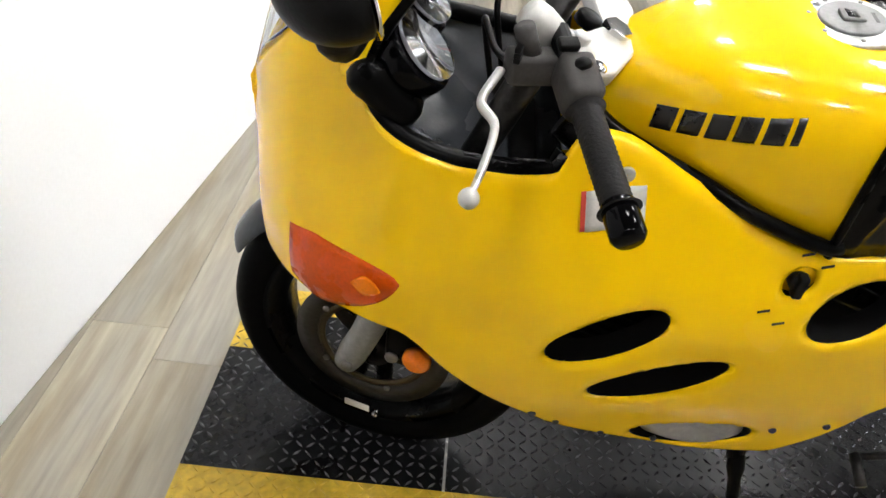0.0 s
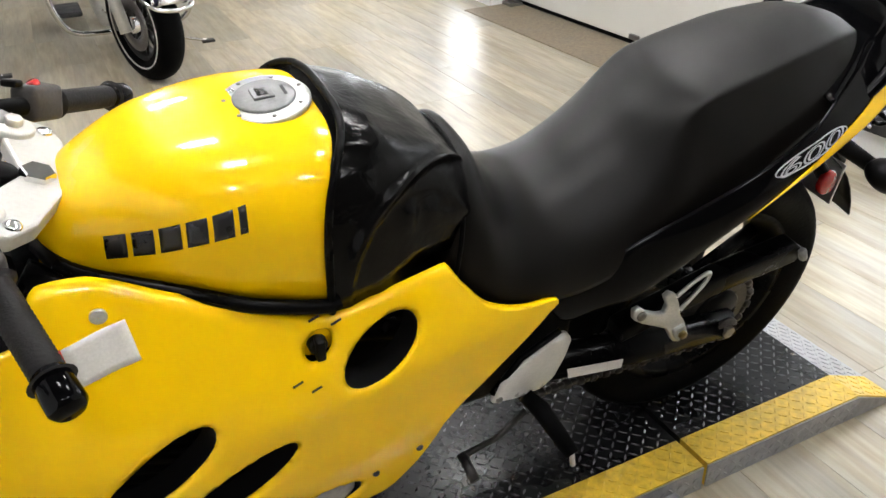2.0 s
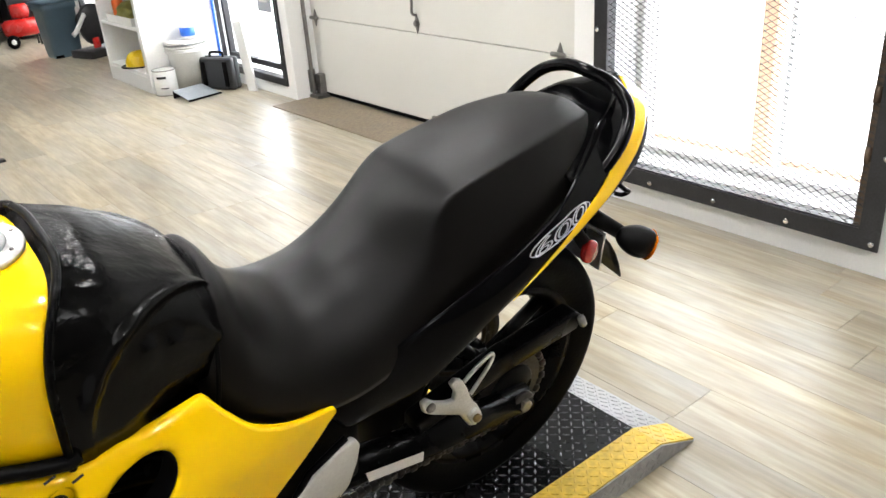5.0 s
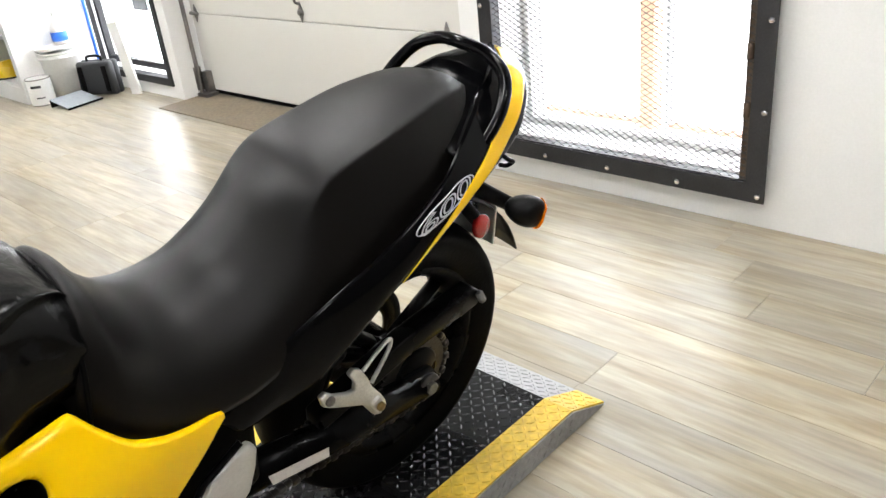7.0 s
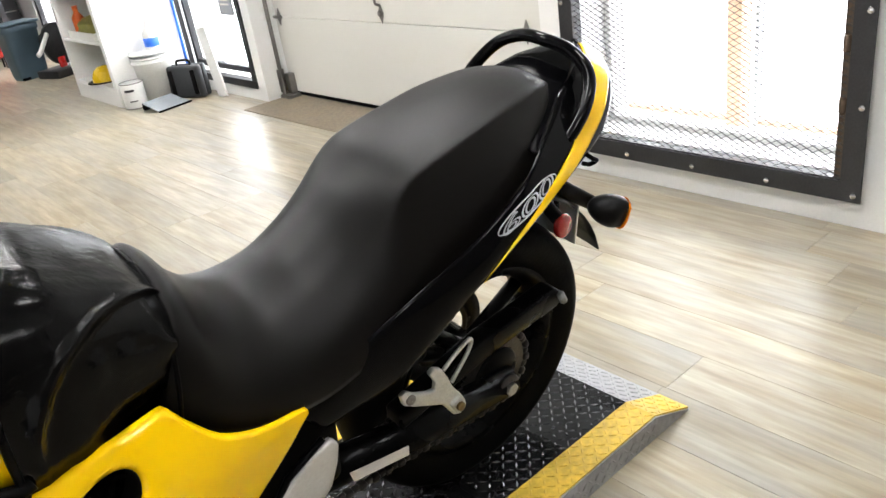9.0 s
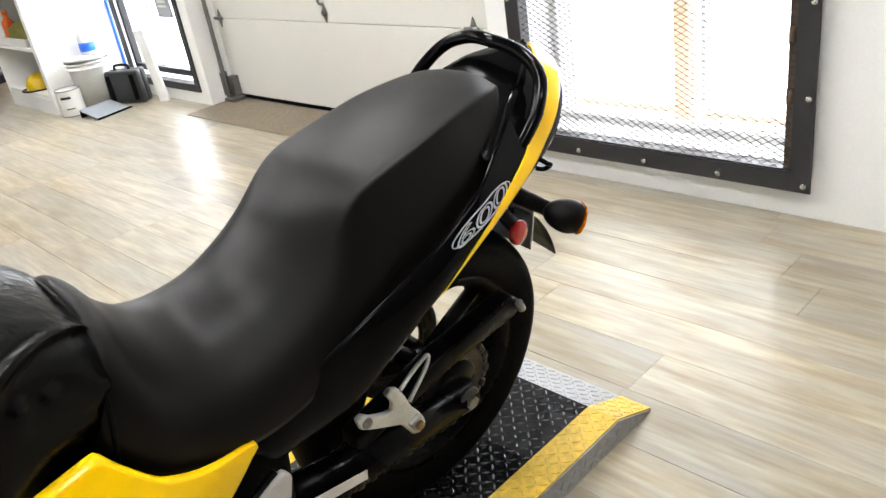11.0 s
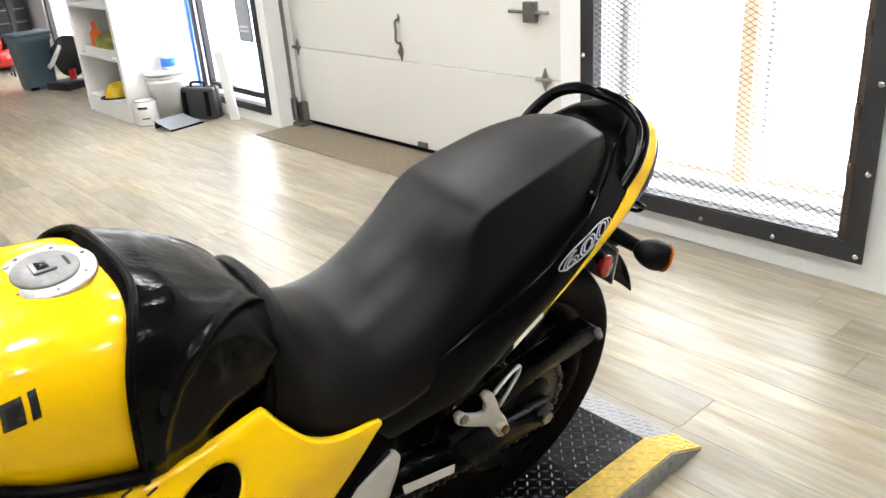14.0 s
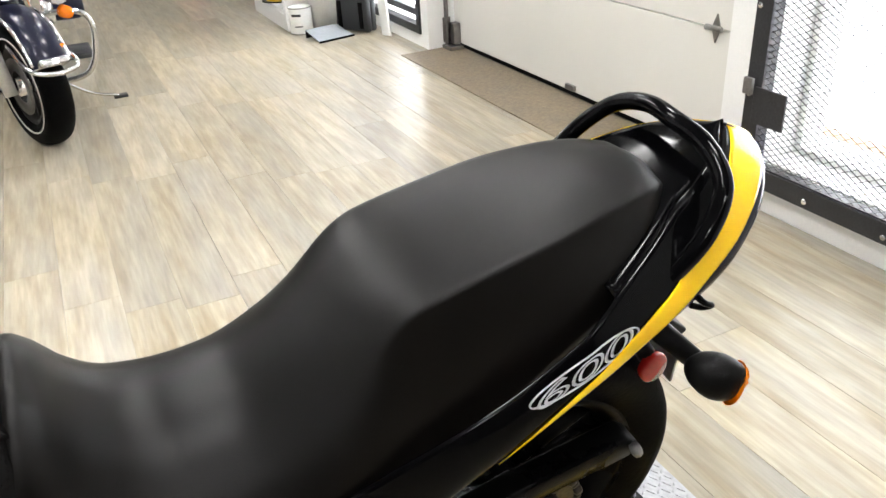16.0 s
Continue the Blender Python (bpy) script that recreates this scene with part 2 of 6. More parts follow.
def subsurf(ob, n=1):
    md = ob.modifiers.new("round", "SUBSURF")
    md.levels = md.render_levels = n
    return ob

# ---- the room ----
WX = 3.19      # inner face of the window wall
DX = 3.38      # face of the overhead door
ROOM = dict(x0=-4.0, y0=-3.6, y1=11.0, top=3.0)

floor = tagged(part("floor", box(ROOM["x0"], WX + 0.3, ROOM["y0"], ROOM["y1"], -0.12, -0.004), mat("plank_joint", (0.20, 0.175, 0.135), 0.6), None, "", False),
               "pale grey-brown wood-look plank floor", "floor", "", "structure")


def wall_with_openings(name, x0, x1, y0, y1, z1, holes, material, label):
    """A wall along y, built of blocks round its openings (y0, y1, z0, z1)."""
    bms, at = [], y0
    for a, b, c, d in sorted(holes):
        bms.append(box(x0, x1, at, a, 0, z1))
        if c > 0:
            bms.append(box(x0, x1, a, b, 0, c))
        bms.append(box(x0, x1, a, b, d, z1))
        at = b
    bms.append(box(x0, x1, at, y1, 0, z1))
    return tagged(part(name, merge(*bms), material, None, "", False), label, "wall", "", "structure")


WINDOW = (-0.13, 0.99, 0.19, 2.15)
GLAZED = (3.99, 5.08, 0.12, 2.15)
FAR_WINDOW = (7.9, 8.9, 0.1, 2.15)
DOORWAY = (1.22, 3.86, 0.0, 2.25)
wall_with_openings("wall_east", WX, WX + 0.3, ROOM["y0"], ROOM["y1"], ROOM["top"], [WINDOW, GLAZED, FAR_WINDOW, DOORWAY], WHITE_WALL,
                   "white painted wall with door and window openings")
# south wall is out of view; its charcoal keeps fill and reflections off the bike
tagged(part("wall_south", box(ROOM["x0"], WX, ROOM["y0"] - 0.15, ROOM["y0"], 0, ROOM["top"]), mat("fill_cutting_charcoal", (0.09, 0.085, 0.08), 0.7), None, "", False), "unseen south wall, coloured charcoal to cut reflected light", "wall", "", "structure")
# brown taken very dark so the far end looks dim despite the lamp there
tagged(part("wall_north", box(ROOM["x0"], WX, ROOM["y1"], ROOM["y1"] + 0.15, 0, ROOM["top"]), mat("dimmed_far_wall", (0.045, 0.038, 0.028), 0.7), None, "", False),
       "brown wall at the far end of the workshop, darkened in its colour to look dim", "wall", "", "structure")
# west wall is never in view; coloured grey so it bounces less fill light
tagged(part("wall_west", box(ROOM["x0"] - 0.15, ROOM["x0"], ROOM["y0"], ROOM["y1"], 0, ROOM["top"]), mat("darkened_west_wall", (0.22, 0.21, 0.20), 0.7), None, "", False), "unseen west wall, greyed to deepen the shadows", "wall", "", "structure")
# out of view above; its grey holds back fill from overhead
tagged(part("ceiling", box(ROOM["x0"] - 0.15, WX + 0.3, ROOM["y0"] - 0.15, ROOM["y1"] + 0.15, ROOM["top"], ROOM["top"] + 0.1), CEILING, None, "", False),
       "unseen ceiling, greyed to cut the bounced fill", "ceiling", "", "structure")
# the smooth white partition in front of the motorcycle, at a slight angle to the bike
partition = tagged(part("wall_partition", box(-0.1, 0, -3.0, 1.9, 0, 2.4, 0.004), PARTITION, None, "", False), "smooth white display partition in front of the motorcycle", "wall", "", "structure")
partition.matrix_world = pose(-0.69, 0, 0, 0, 0, -5.0)

# outside
tagged(part("ground", box(WX + 0.3, 40, -30, 40, -0.14, -0.02), SNOW, None, "", False), "pale concrete ground outside the doors", "ground", "", "structure")
tagged(part("backdrop", box(12, 12.1, -22, 34, -0.1, 14), OUTDOOR, None, "", False), "glaring overcast brightness outside the windows", "backdrop", "", "structure")
outer = thing("outer_frame", pose(0, 0, 0), "orange-stained timber frame standing outside the window", "timber frame")
part("post", box(3.80, 3.90, 0.615, 0.685, -0.02, 2.6, 0.006), ORANGE_POST, outer)
part("door_edge", box(3.81, 3.86, 0.535, 0.560, -0.02, 2.6, 0.004), WHITE_TRIM, outer, "white edge of an outer door")
part("bottom_rail", box(3.81, 3.87, -0.6, 0.535, 0.085, 0.105, 0.004), ORANGE_POST, outer)
part("bottom_rail", box(3.81, 3.87, 0.685, 1.7, 0.085, 0.105, 0.004), ORANGE_POST, outer)
part("foot", box(3.815, 3.865, -0.45, -0.38, -0.02, 0.085, 0.004), ORANGE_POST, outer)
part("foot", box(3.815, 3.865, 1.3, 1.37, -0.02, 0.085, 0.004), ORANGE_POST, outer)


# ---- overhead door ----
def overhead_door():
    d = thing("garage_door", pose(0, 0, 0), "closed white sectional garage door with steel hinges", "garage door")
    y0, y1 = DOORWAY[0] + 0.01, DOORWAY[1] - 0.01
    edges = [0.035, 0.555, 1.10, 1.65, 2.2]
    for a, b in zip(edges, edges[1:]):
        part("panel", box(DX, DX + 0.045, y0, y1, a + 0.002, b - 0.002, 0.004), DOOR_PANEL, d, "", False)
    part("bottom_seal", box(DX + 0.002, DX + 0.04, y0, y1, 0.012, 0.036, 0.003), RUBBER, d, "black rubber bottom seal", False)
    # pull handle with diamond plates
    h = part("handle", tube(smooth_path([(DX - 0.004, 2.62, 0.80), (DX - 0.035, 2.615, 0.785), (DX - 0.04, 2.61, 0.73), (DX - 0.035, 2.62, 0.675), (DX - 0.004, 2.62, 0.655)], 8), 0.008, 8), STEEL, d, "bent steel pull handle")
    for z, s in ((0.61, 0.06), (0.80, 0.03)):
        part("handle_plate", slab([(DX, 2.62 - s * 0.42, z), (DX, 2.62, z + s), (DX, 2.62 + s * 0.42, z), (DX, 2.62, z - s)], (-1, 0, 0), 0.006, 0.002), STEEL, h, "", False)
    part("lock_knob", disc((DX, 2.62, 0.61), 0.018, (-1, 0, 0), 0.02, 16, 0.004), STEEL, h)
    for y in (y1 - 0.06, y0 + 0.25):
        for z in (0.555, 1.10):
            hg = part("hinge", slab([(DX, y - 0.025, z), (DX, y, z + 0.06), (DX, y + 0.025, z), (DX, y, z - 0.06)], (-1, 0, 0), 0.008, 0.002), STEEL, d, "", False)
            part("roller", tube([(DX - 0.012, y - 0.035, z), (DX - 0.012, y + 0.05, z)], 0.012, 10), STEEL, hg)
    part("bottom_bracket", box(DX - 0.02, DX, 2.44, 2.52, 0.045, 0.075, 0.003), STEEL, d, "", False)
    part("bottom_roller_bracket", box(DX - 0.05, DX, y1 - 0.09, y1 - 0.03, 0.03, 0.17, 0.004), STEEL, d, "", False)
    part("slide_bolt", merge(box(DX - 0.03, DX, 1.52, 1.60, 0.83, 0.93, 0.004), tube([(DX - 0.02, 1.44, 0.88), (DX - 0.02, 1.70, 0.88)], 0.009, 8)), STEEL, d)
    return d


overhead_door()


def door_track():
    t = thing("door_track", pose(0, 0, 0), "galvanised steel roller track beside the garage door", "door track")
    y = DOORWAY[1] - 0.035
    part("rail", merge(box(DX - 0.075, DX - 0.07, y - 0.02, y + 0.02, 0.02, 2.3), box(DX - 0.075, DX - 0.045, y + 0.018, y + 0.022, 0.02, 2.3)), STEEL, t, "", False)
    part("bracket", box(DX - 0.085, DX - 0.03, y + 0.02, y + 0.03, 0.04, 0.20, 0.002), STEEL, t, "", False)
    part("foot_plate", box(DX - 0.10, DX + 0.0, y - 0.10, y + 0.02, 0.006, 0.028, 0.003), STEEL, t, "", False)


door_track()
tagged(part("door_sill", box(2.98, DX + 0.1, 1.22, 3.85, -0.01, 0.006, 0.002), MAT_BROWN, None, "", False), "stained brown concrete strip before the garage door", "floor strip", "", "structure")


# ---- windows ----
def caged_window():
    y0, y1, z0, z1 = -0.20, 1.06, 0.115, 2.2
    x = 3.115
    w = tagged(thing("window_1", pose(0, 0, 0), "tall bright window behind a black expanded-metal security cage", "window"), kind="structure")
    fw = 0.07
    for a, b, c, d in ((y0, y1, z0, z0 + fw), (y0, y1, z1 - fw, z1), (y0, y0 + fw, z0 + fw, z1 - fw), (y1 - fw, y1, z0 + fw, z1 - fw)):
        part("cage_frame", box(x + 0.018, x + 0.026, a, b, c, d, 0.001), IRON, w, "", False)
    # inner lip of the angle iron
    for a, b, c, d in ((y0 + fw, y1 - fw, z0 + fw, z0 + fw + 0.006), (y0 + fw - 0.006, y0 + fw, z0 + fw, z1 - fw), (y1 - fw, y1 - fw + 0.006, z0 + fw, z1 - fw)):
        part("cage_lip", box(x + 0.026, WX - 0.002, a, b, c, d), IRON, w, "", False)
    bolt_y = [y0 + 0.023 + 0.305 * k for k in range(5)]
    for yb in bolt_y[:4]:
        part("bolt", disc((x + 0.018, yb, z0 + 0.026), 0.011, (-1, 0, 0), 0.008, 12, 0.003), CHROME, w)
    for k in range(1, 6):
        for yb in (y0 + 0.02, y1 - 0.02):
            part("bolt", disc((x + 0.018, yb, z0 + 0.026 + 0.305 * k), 0.011, (-1, 0, 0), 0.008, 12, 0.003), CHROME, w)
    # expanded metal: rows of strands that touch at every half cell
    cw, ch, r = 0.043, 0.0115, 0.0013
    verts, faces = [], []
    ny, nz = int((y1 - y0 - 2 * fw + 0.05) / cw), int((z1 - z0 - 2 * fw + 0.03) / ch)
    for j in range(nz):
        for i in range(2 * ny):
            ya, yb = y0 + fw - 0.025 + i * cw / 2, y0 + fw - 0.025 + (i + 1) * cw / 2
            za = z0 + fw - 0.01 + j * ch + (ch if (i + j) % 2 else 0)
            zb = z0 + fw - 0.01 + j * ch + (0 if (i + j) % 2 else ch)
            o = len(verts)
            for yy, zz in ((ya, za), (yb, zb)):
                verts += [(x + 0.03, yy, zz - r), (x + 0.03, yy, zz + r), (x + 0.033, yy, zz + r), (x + 0.033, yy, zz - r)]
            faces += [(o, o + 4, o + 5, o + 1), (o + 1, o + 5, o + 6, o + 2), (o + 2, o + 6, o + 7, o + 3), (o + 3, o + 7, o + 4, o)]
    me = bpy.data.meshes.new("expanded_mesh")
    me.from_pydata(verts, [], faces)
    me.materials.append(MESH_IRON)
    mesh = new("expanded_mesh", me)
    mesh.parent = w
    tagged(mesh, "black expanded-metal security mesh", kind="stuff")
    hb = part("hinge_bar", box(x + 0.034, x + 0.050, y0 + fw + 0.004, y0 + fw + 0.030, z0 + fw, z1 - fw, 0.002), RUSTY, w, "rusty hinge bar", False)
    for z in (0.42, 0.62, 0.9, 1.3):
        part("hinge_knuckle", tube([(x + 0.03, y0 + fw + 0.017, z), (x + 0.03, y0 + fw + 0.017, z + 0.05)], 0.012, 10), RUSTY, hb)
    lk = part("latch_plate", box(x + 0.004, x + 0.014, y1 - 0.19, y1 - 0.05, 0.35, 0.48, 0.002), IRON, w, "black steel latch plate", False)
    part("latch_hasp", box(x - 0.012, x + 0.004, y1 - 0.05, y1 - 0.01, 0.45, 0.51, 0.004), STEEL, lk, "", False)
    a, b, c, d = WINDOW
    for p in ((a, b, c, c + 0.03), (a, b, d - 0.03, d), (a, a + 0.03, c + 0.03, d - 0.03), (b - 0.03, b, c + 0.03, d - 0.03)):
        part("window_frame", box(WX + 0.15, WX + 0.2, *p, 0.003), WHITE_TRIM, w, "", False)
    part("window_sill", box(WX + 0.005, WX + 0.15, a, b, c - 0.002, c + 0.006), WHITE_TRIM, w, "", False)
    pane = part("pane", box(WX + 0.17, WX + 0.176, a + 0.03, b - 0.03, c + 0.03, d - 0.03), GLASS, w, "", False)
    pane.visible_shadow = False


def glazed_door():
    a, b, c, d = GLAZED
    w = tagged(thing("window_2", pose(0, 0, 0), "bright glazed side door with dark metal frame", "window"), kind="structure")
    for p in ((a - 0.025, b + 0.025, c - 0.035, c + 0.02), (a - 0.025, b + 0.025, d - 0.03, d + 0.02), (a - 0.025, a + 0.025, c + 0.02, d - 0.03), (b - 0.025, b + 0.025, c + 0.02, d - 0.03)):
        part("outer_frame", box(WX - 0.015, WX + 0.05, *p, 0.003), IRON, w, "", False)
    for p in ((a + 0.04, b - 0.04, c + 0.045, c + 0.09), (a + 0.04, a + 0.075, c + 0.09, d - 0.08), (b - 0.075, b - 0.04, c + 0.09, d - 0.08), (a + 0.04, b - 0.04, d - 0.08, d - 0.04)):
        part("window_frame", box(WX + 0.06, WX + 0.11, *p, 0.003), IRON, w, "", False)
    pane = part("pane", box(WX + 0.08, WX + 0.086, a + 0.075, b - 0.075, c + 0.09, d - 0.08), GLASS, w, "", False)
    pane.visible_shadow = False


def far_window():
    a, b, c, d = FAR_WINDOW
    w = tagged(thing("window_3", pose(0, 0, 0), "bright far window with a dark frame", "window"), kind="structure")
    for p in ((a, b, c, c + 0.05), (a, b, d - 0.05, d), (a, a + 0.05, c + 0.05, d - 0.05), (b - 0.05, b, c + 0.05, d - 0.05)):
        part("window_frame", box(WX + 0.02, WX + 0.08, *p, 0.003), IRON, w, "", False)
    pane = part("pane", box(WX + 0.04, WX + 0.046, a + 0.05, b - 0.05, c + 0.05, d - 0.05), GLASS, w, "", False)
    pane.visible_shadow = False


caged_window()
glazed_door()
far_window()
sign = thing("door_plate", pose(0, 0, 0), "grey metal lock plate on the glazed door", "lock plate")
part("plate", box(WX - 0.03, WX - 0.016, 4.02, 4.22, 0.60, 1.0, 0.006), mat("grey_enamel", (0.28, 0.30, 0.33), 0.45), sign, "", False)
part("lettering", merge(box(WX - 0.032, WX - 0.03, 4.06, 4.18, 0.70, 0.715), box(WX - 0.032, WX - 0.03, 4.06, 4.18, 0.67, 0.682)), LABEL_WHITE, sign, "", False)


# ---- ceiling lights ----
def ceiling_light():
    c = thing("ceiling_light", pose(0.6, -0.5, ROOM["top"]), "small square white ceiling light, switched on", "ceiling light", "ceiling lights")
    part("housing", box(-0.19, 0.19, -0.19, 0.19, -0.04, 0, 0.01), WHITE_TRIM, c, "", False)
    part("diffuser", box(-0.155, 0.155, -0.155, 0.155, -0.046, -0.0405), LAMP_GLOW, c, "glowing square diffuser", False)
    return c


first = ceiling_light()
# the pair at y = -2.5 is added fill for the bike's near side
for x, y in ((1.9, -0.5), (0.2, -2.5), (1.7, -2.5), (0.5, 1.0), (2.2, 1.0), (0.5, 2.6), (2.2, 2.6), (0.5, 4.4), (2.2, 4.4), (-1.6, 1.6), (-1.6, 4.2), (0.5, 6.6), (2.2, 6.6)):
    copy_thing(first, pose(x, y, ROOM["top"]))

# ---- the lift under the motorcycle ----
DECK = 0.065
LY0, LY1 = -0.275, 0.36       # the deck's sides
LX0, LX1, LXR, LXT = -0.30, 1.395, 1.86, 2.0   # front, joint between the sections, ramp crease, ramp tip
BAND = 0.085


def treads(x0, x1, y0, y1, zf, pitch=0.0218, keep=None):
    """Raised lozenges of a tread plate, in turn along and across."""
    verts, faces = [], []
    i = 0
    x = x0 + pitch / 2
    while x < x1 - 0.006:
        j = 0
        y = y0 + pitch / 2
        while y < y1 - 0.006:
            if keep and not keep(x, y):
                y += pitch
                j += 1
                continue
            a = radians(45 if (i + j) % 2 else -45)
            c, s = math.cos(a), math.sin(a)
            o = len(verts)
            for u, v, h in ((-0.0108, 0, 0), (0, -0.0030, 0), (0.0108, 0, 0), (0, 0.0030, 0), (-0.0070, 0, 0.0022), (0.0070, 0, 0.0022)):
                px, py = x + u * c - v * s, y + u * s + v * c
                verts.append((px, py, zf(px) + h))
            faces += [(o, o + 1, o + 4), (o + 1, o + 5, o + 4), (o + 1, o + 2, o + 5), (o + 2, o + 3, o + 5), (o + 3, o + 4, o + 5), (o + 3, o, o + 4)]
            y += pitch
            j += 1
        x += pitch
        i += 1
    return verts, faces


def tread_part(name, x0, x1, y0, y1, zf, material, parent, keep=None):
    verts, faces = treads(x0, x1, y0, y1, zf, keep=keep)
    me = bpy.data.meshes.new(name)
    me.from_pydata(verts, [], faces)
    me.materials.append(material)
    ob = new(name, me)
    ob.parent = parent
    return tagged(ob, kind="stuff")


def lift():
    lf = thing("motorcycle_lift", pose(0, 0, 0), "low black tread-plate motorcycle lift with yellow painted edges", "lift")
    flat = lambda x: DECK  # noqa: E731
    slope = lambda x: DECK - (x - LXR) / (LXT - LXR) * (DECK - 0.006)  # noqa: E731
    sections = ((LX0, LX1 - 0.006), (LX1 + 0.006, LXR))
    for n, (a, b) in enumerate(sections):
        part("deck_plate", box(a, b, LY0 + BAND, LY1 - BAND, 0.002, DECK), PLATE_BLACK, lf, "", False)
        tread_part("deck_tread", a, b, LY0 + BAND, LY1 - BAND, flat, TREAD_WORN, lf)
        for y0, y1 in ((LY0, LY0 + BAND), (LY1 - BAND, LY1)):
            part("edge_band", box(a, b, y0, y1, 0.002, DECK + 0.0003), PLATE_YELLOW, lf, "worn yellow painted edge", False)
            tread_part("edge_tread", a, b, y0, y1, flat, PLATE_YELLOW, lf)
        part("side_skirt", box(a, b, LY0 - 0.004, LY0, 0.0, DECK - 0.004), PLATE_BARE, lf, "dull bare metal side", False)
        vs, fs = treads(a, b, 0.004, DECK - 0.006, lambda x: 0.0)
        me = bpy.data.meshes.new("skirt_tread")
        me.from_pydata([(x, LY0 - 0.004 - z, y) for x, y, z in vs], [], fs)
        me.materials.append(PLATE_BARE)
        sk = new("skirt_tread", me)
        sk.parent = lf
        tagged(sk, kind="stuff")
    for y0, y1, m, lab in ((LY0 + BAND, LY1 - BAND, PLATE_BARE, "bare worn ramp"), (LY0, LY0 + BAND, PLATE_YELLOW, ""), (LY1 - BAND, LY1, PLATE_YELLOW, "")):
        part("ramp_plate", slab([(LXR, y0, 0.001), (LXT, y0, 0.001), (LXT, y0, 0.006), (LXR, y0, DECK)], (0, 1, 0), y1 - y0), m, lf, lab, False)
        tread_part("ramp_tread", LXR, LXT, y0, y1, slope, m, lf)
    part("side_skirt", slab([(LXR, LY0 - 0.004, 0.0), (LXT, LY0 - 0.004, 0.0), (LXR, LY0 - 0.004, DECK - 0.004)], (0, 1, 0), 0.004), PLATE_BARE, lf, "", False)
    part("front_band", box(LX0, LX0 + 0.05, LY1 - 0.22, LY1, 0.003, DECK + 0.001), PLATE_YELLOW, lf, "", False)
    part("seam_strip", box(0.189, 0.194, LY0 + BAND, 0.04, DECK - 0.002, DECK + 0.004), PALE_ALLOY, lf, "bright steel seam strip", False)
    return lf


lift()


def side_extension():
    e = thing("side_extension", pose(0, 0, 0), "rounded bare diamond-plate side wing beside the lift", "lift wing")
    cx, cy, a, b = 0.975, LY0 - 0.006, 0.34, 0.185
    rim = [(cx + a * math.cos(t), cy - b * math.sin(t), 0.004) for t in np.linspace(0, math.pi, 48)]
    part("plate", slab(rim, (0, 0, 1), 0.026, 0.002), PLATE_BARE, e, "", False)
    inside = lambda x, y: ((x - cx) / (a - 0.02)) ** 2 + ((y - cy) / (b - 0.02)) ** 2 < 1  # noqa: E731
    tread_part("tread", cx - a, cx + a, cy - b, cy - 0.008, lambda x: 0.03, PLATE_BARE, e, inside)
    for x, y in ((1.285, LY0 - 0.03), (1.13, LY0 - 0.04)):
        part("bolt", disc((x, y, 0.03), 0.007, (0, 0, 1), 0.004, 10, 0.001), STEEL, e)


side_extension()

# ---- the motorcycle: x runs from its front axle to its tail, y to its right, z up from the deck ----
bike = thing("sport_motorcycle", pose(0, 0, DECK, 11.0), "yellow full-fairing sport motorcycle with black seat leaning on its stand", "motorcycle")
MIRROR = Matrix.Diagonal((1, -1, 1, 1))


def both(name, build, material, parent, label="", smooth=True):
    """A part on the left and its mirror image on the right."""
    obs = []
    for side in (0, 1):
        bm = build()
        if side:
            transform(bm, MIRROR)
            bmesh.ops.reverse_faces(bm, faces=bm.faces)
        obs.append(part(name, bm, material, parent, label, smooth))
    return obs


STEER = Matrix.Translation((0.30, 0, 0.90)) @ Matrix.Rotation(radians(-13), 4, Vector((0.40, 0, 0.916))) @ Matrix.Translation((-0.30, 0, -0.90))


def steered(ob):
    """Turns a part of the front end with the handlebars."""
    ob.matrix_basis = STEER
    return ob


def wheel(name, x, z, R, w, rim_r, material_label, parent, disc_side=True):
    """A tyre with tread blocks, a cast three-spoke rim, brake discs and hub."""
    ty = []
    for k in range(15):
        a = math.pi * (k / 14) - math.pi / 2
        ty.append((w / 2 * math.sin(a) * 1.0, R - 0.045 + 0.045 * math.cos(a) ** 0.8 if abs(math.cos(a)) > 1e-6 else R - 0.045))
    ty += [(w * 0.40, rim_r + 0.004), (w * 0.36, rim_r - 0.004), (-w * 0.36, rim_r - 0.004), (-w * 0.40, rim_r + 0.004)]
    wh = part(name, lathe(ty + [ty[0]], 72, "y", (x, 0, z)), RUBBER, parent, "")
    rp = [(-w * 0.40, rim_r + 0.006), (-w * 0.38, rim_r - 0.012), (-w * 0.22, rim_r - 0.03), (w * 0.22, rim_r - 0.03), (w * 0.38, rim_r - 0.012), (w * 0.40, rim_r + 0.006), (w * 0.2, rim_r - 0.018), (-w * 0.2, rim_r - 0.018)]
    part("rim", lathe(rp + [rp[0]], 64, "y", (x, 0, z)), SATIN_BLACK, wh, "satin black cast rim")
    for k in range(3):
        a = 2 * math.pi * k / 3 + 0.4
        for off in (-0.16, 0.16):
            p0 = Vector((x + 0.04 * math.cos(a + off * 2), 0, z + 0.04 * math.sin(a + off * 2)))
            p1 = Vector((x + (rim_r - 0.02) * math.cos(a + off), 0, z + (rim_r - 0.02) * math.sin(a + off)))
            part("spoke", tube([p0, p1], 0.016, 8, None, 1.0), SATIN_BLACK, wh)
    part("hub", lathe([(-0.07, 0.012), (-0.07, 0.04), (0.07, 0.04), (0.07, 0.012), (-0.07, 0.012)], 24, "y", (x, 0, z)), SATIN_BLACK, wh)
    return wh


FX, FZ = 0.052, 0.287
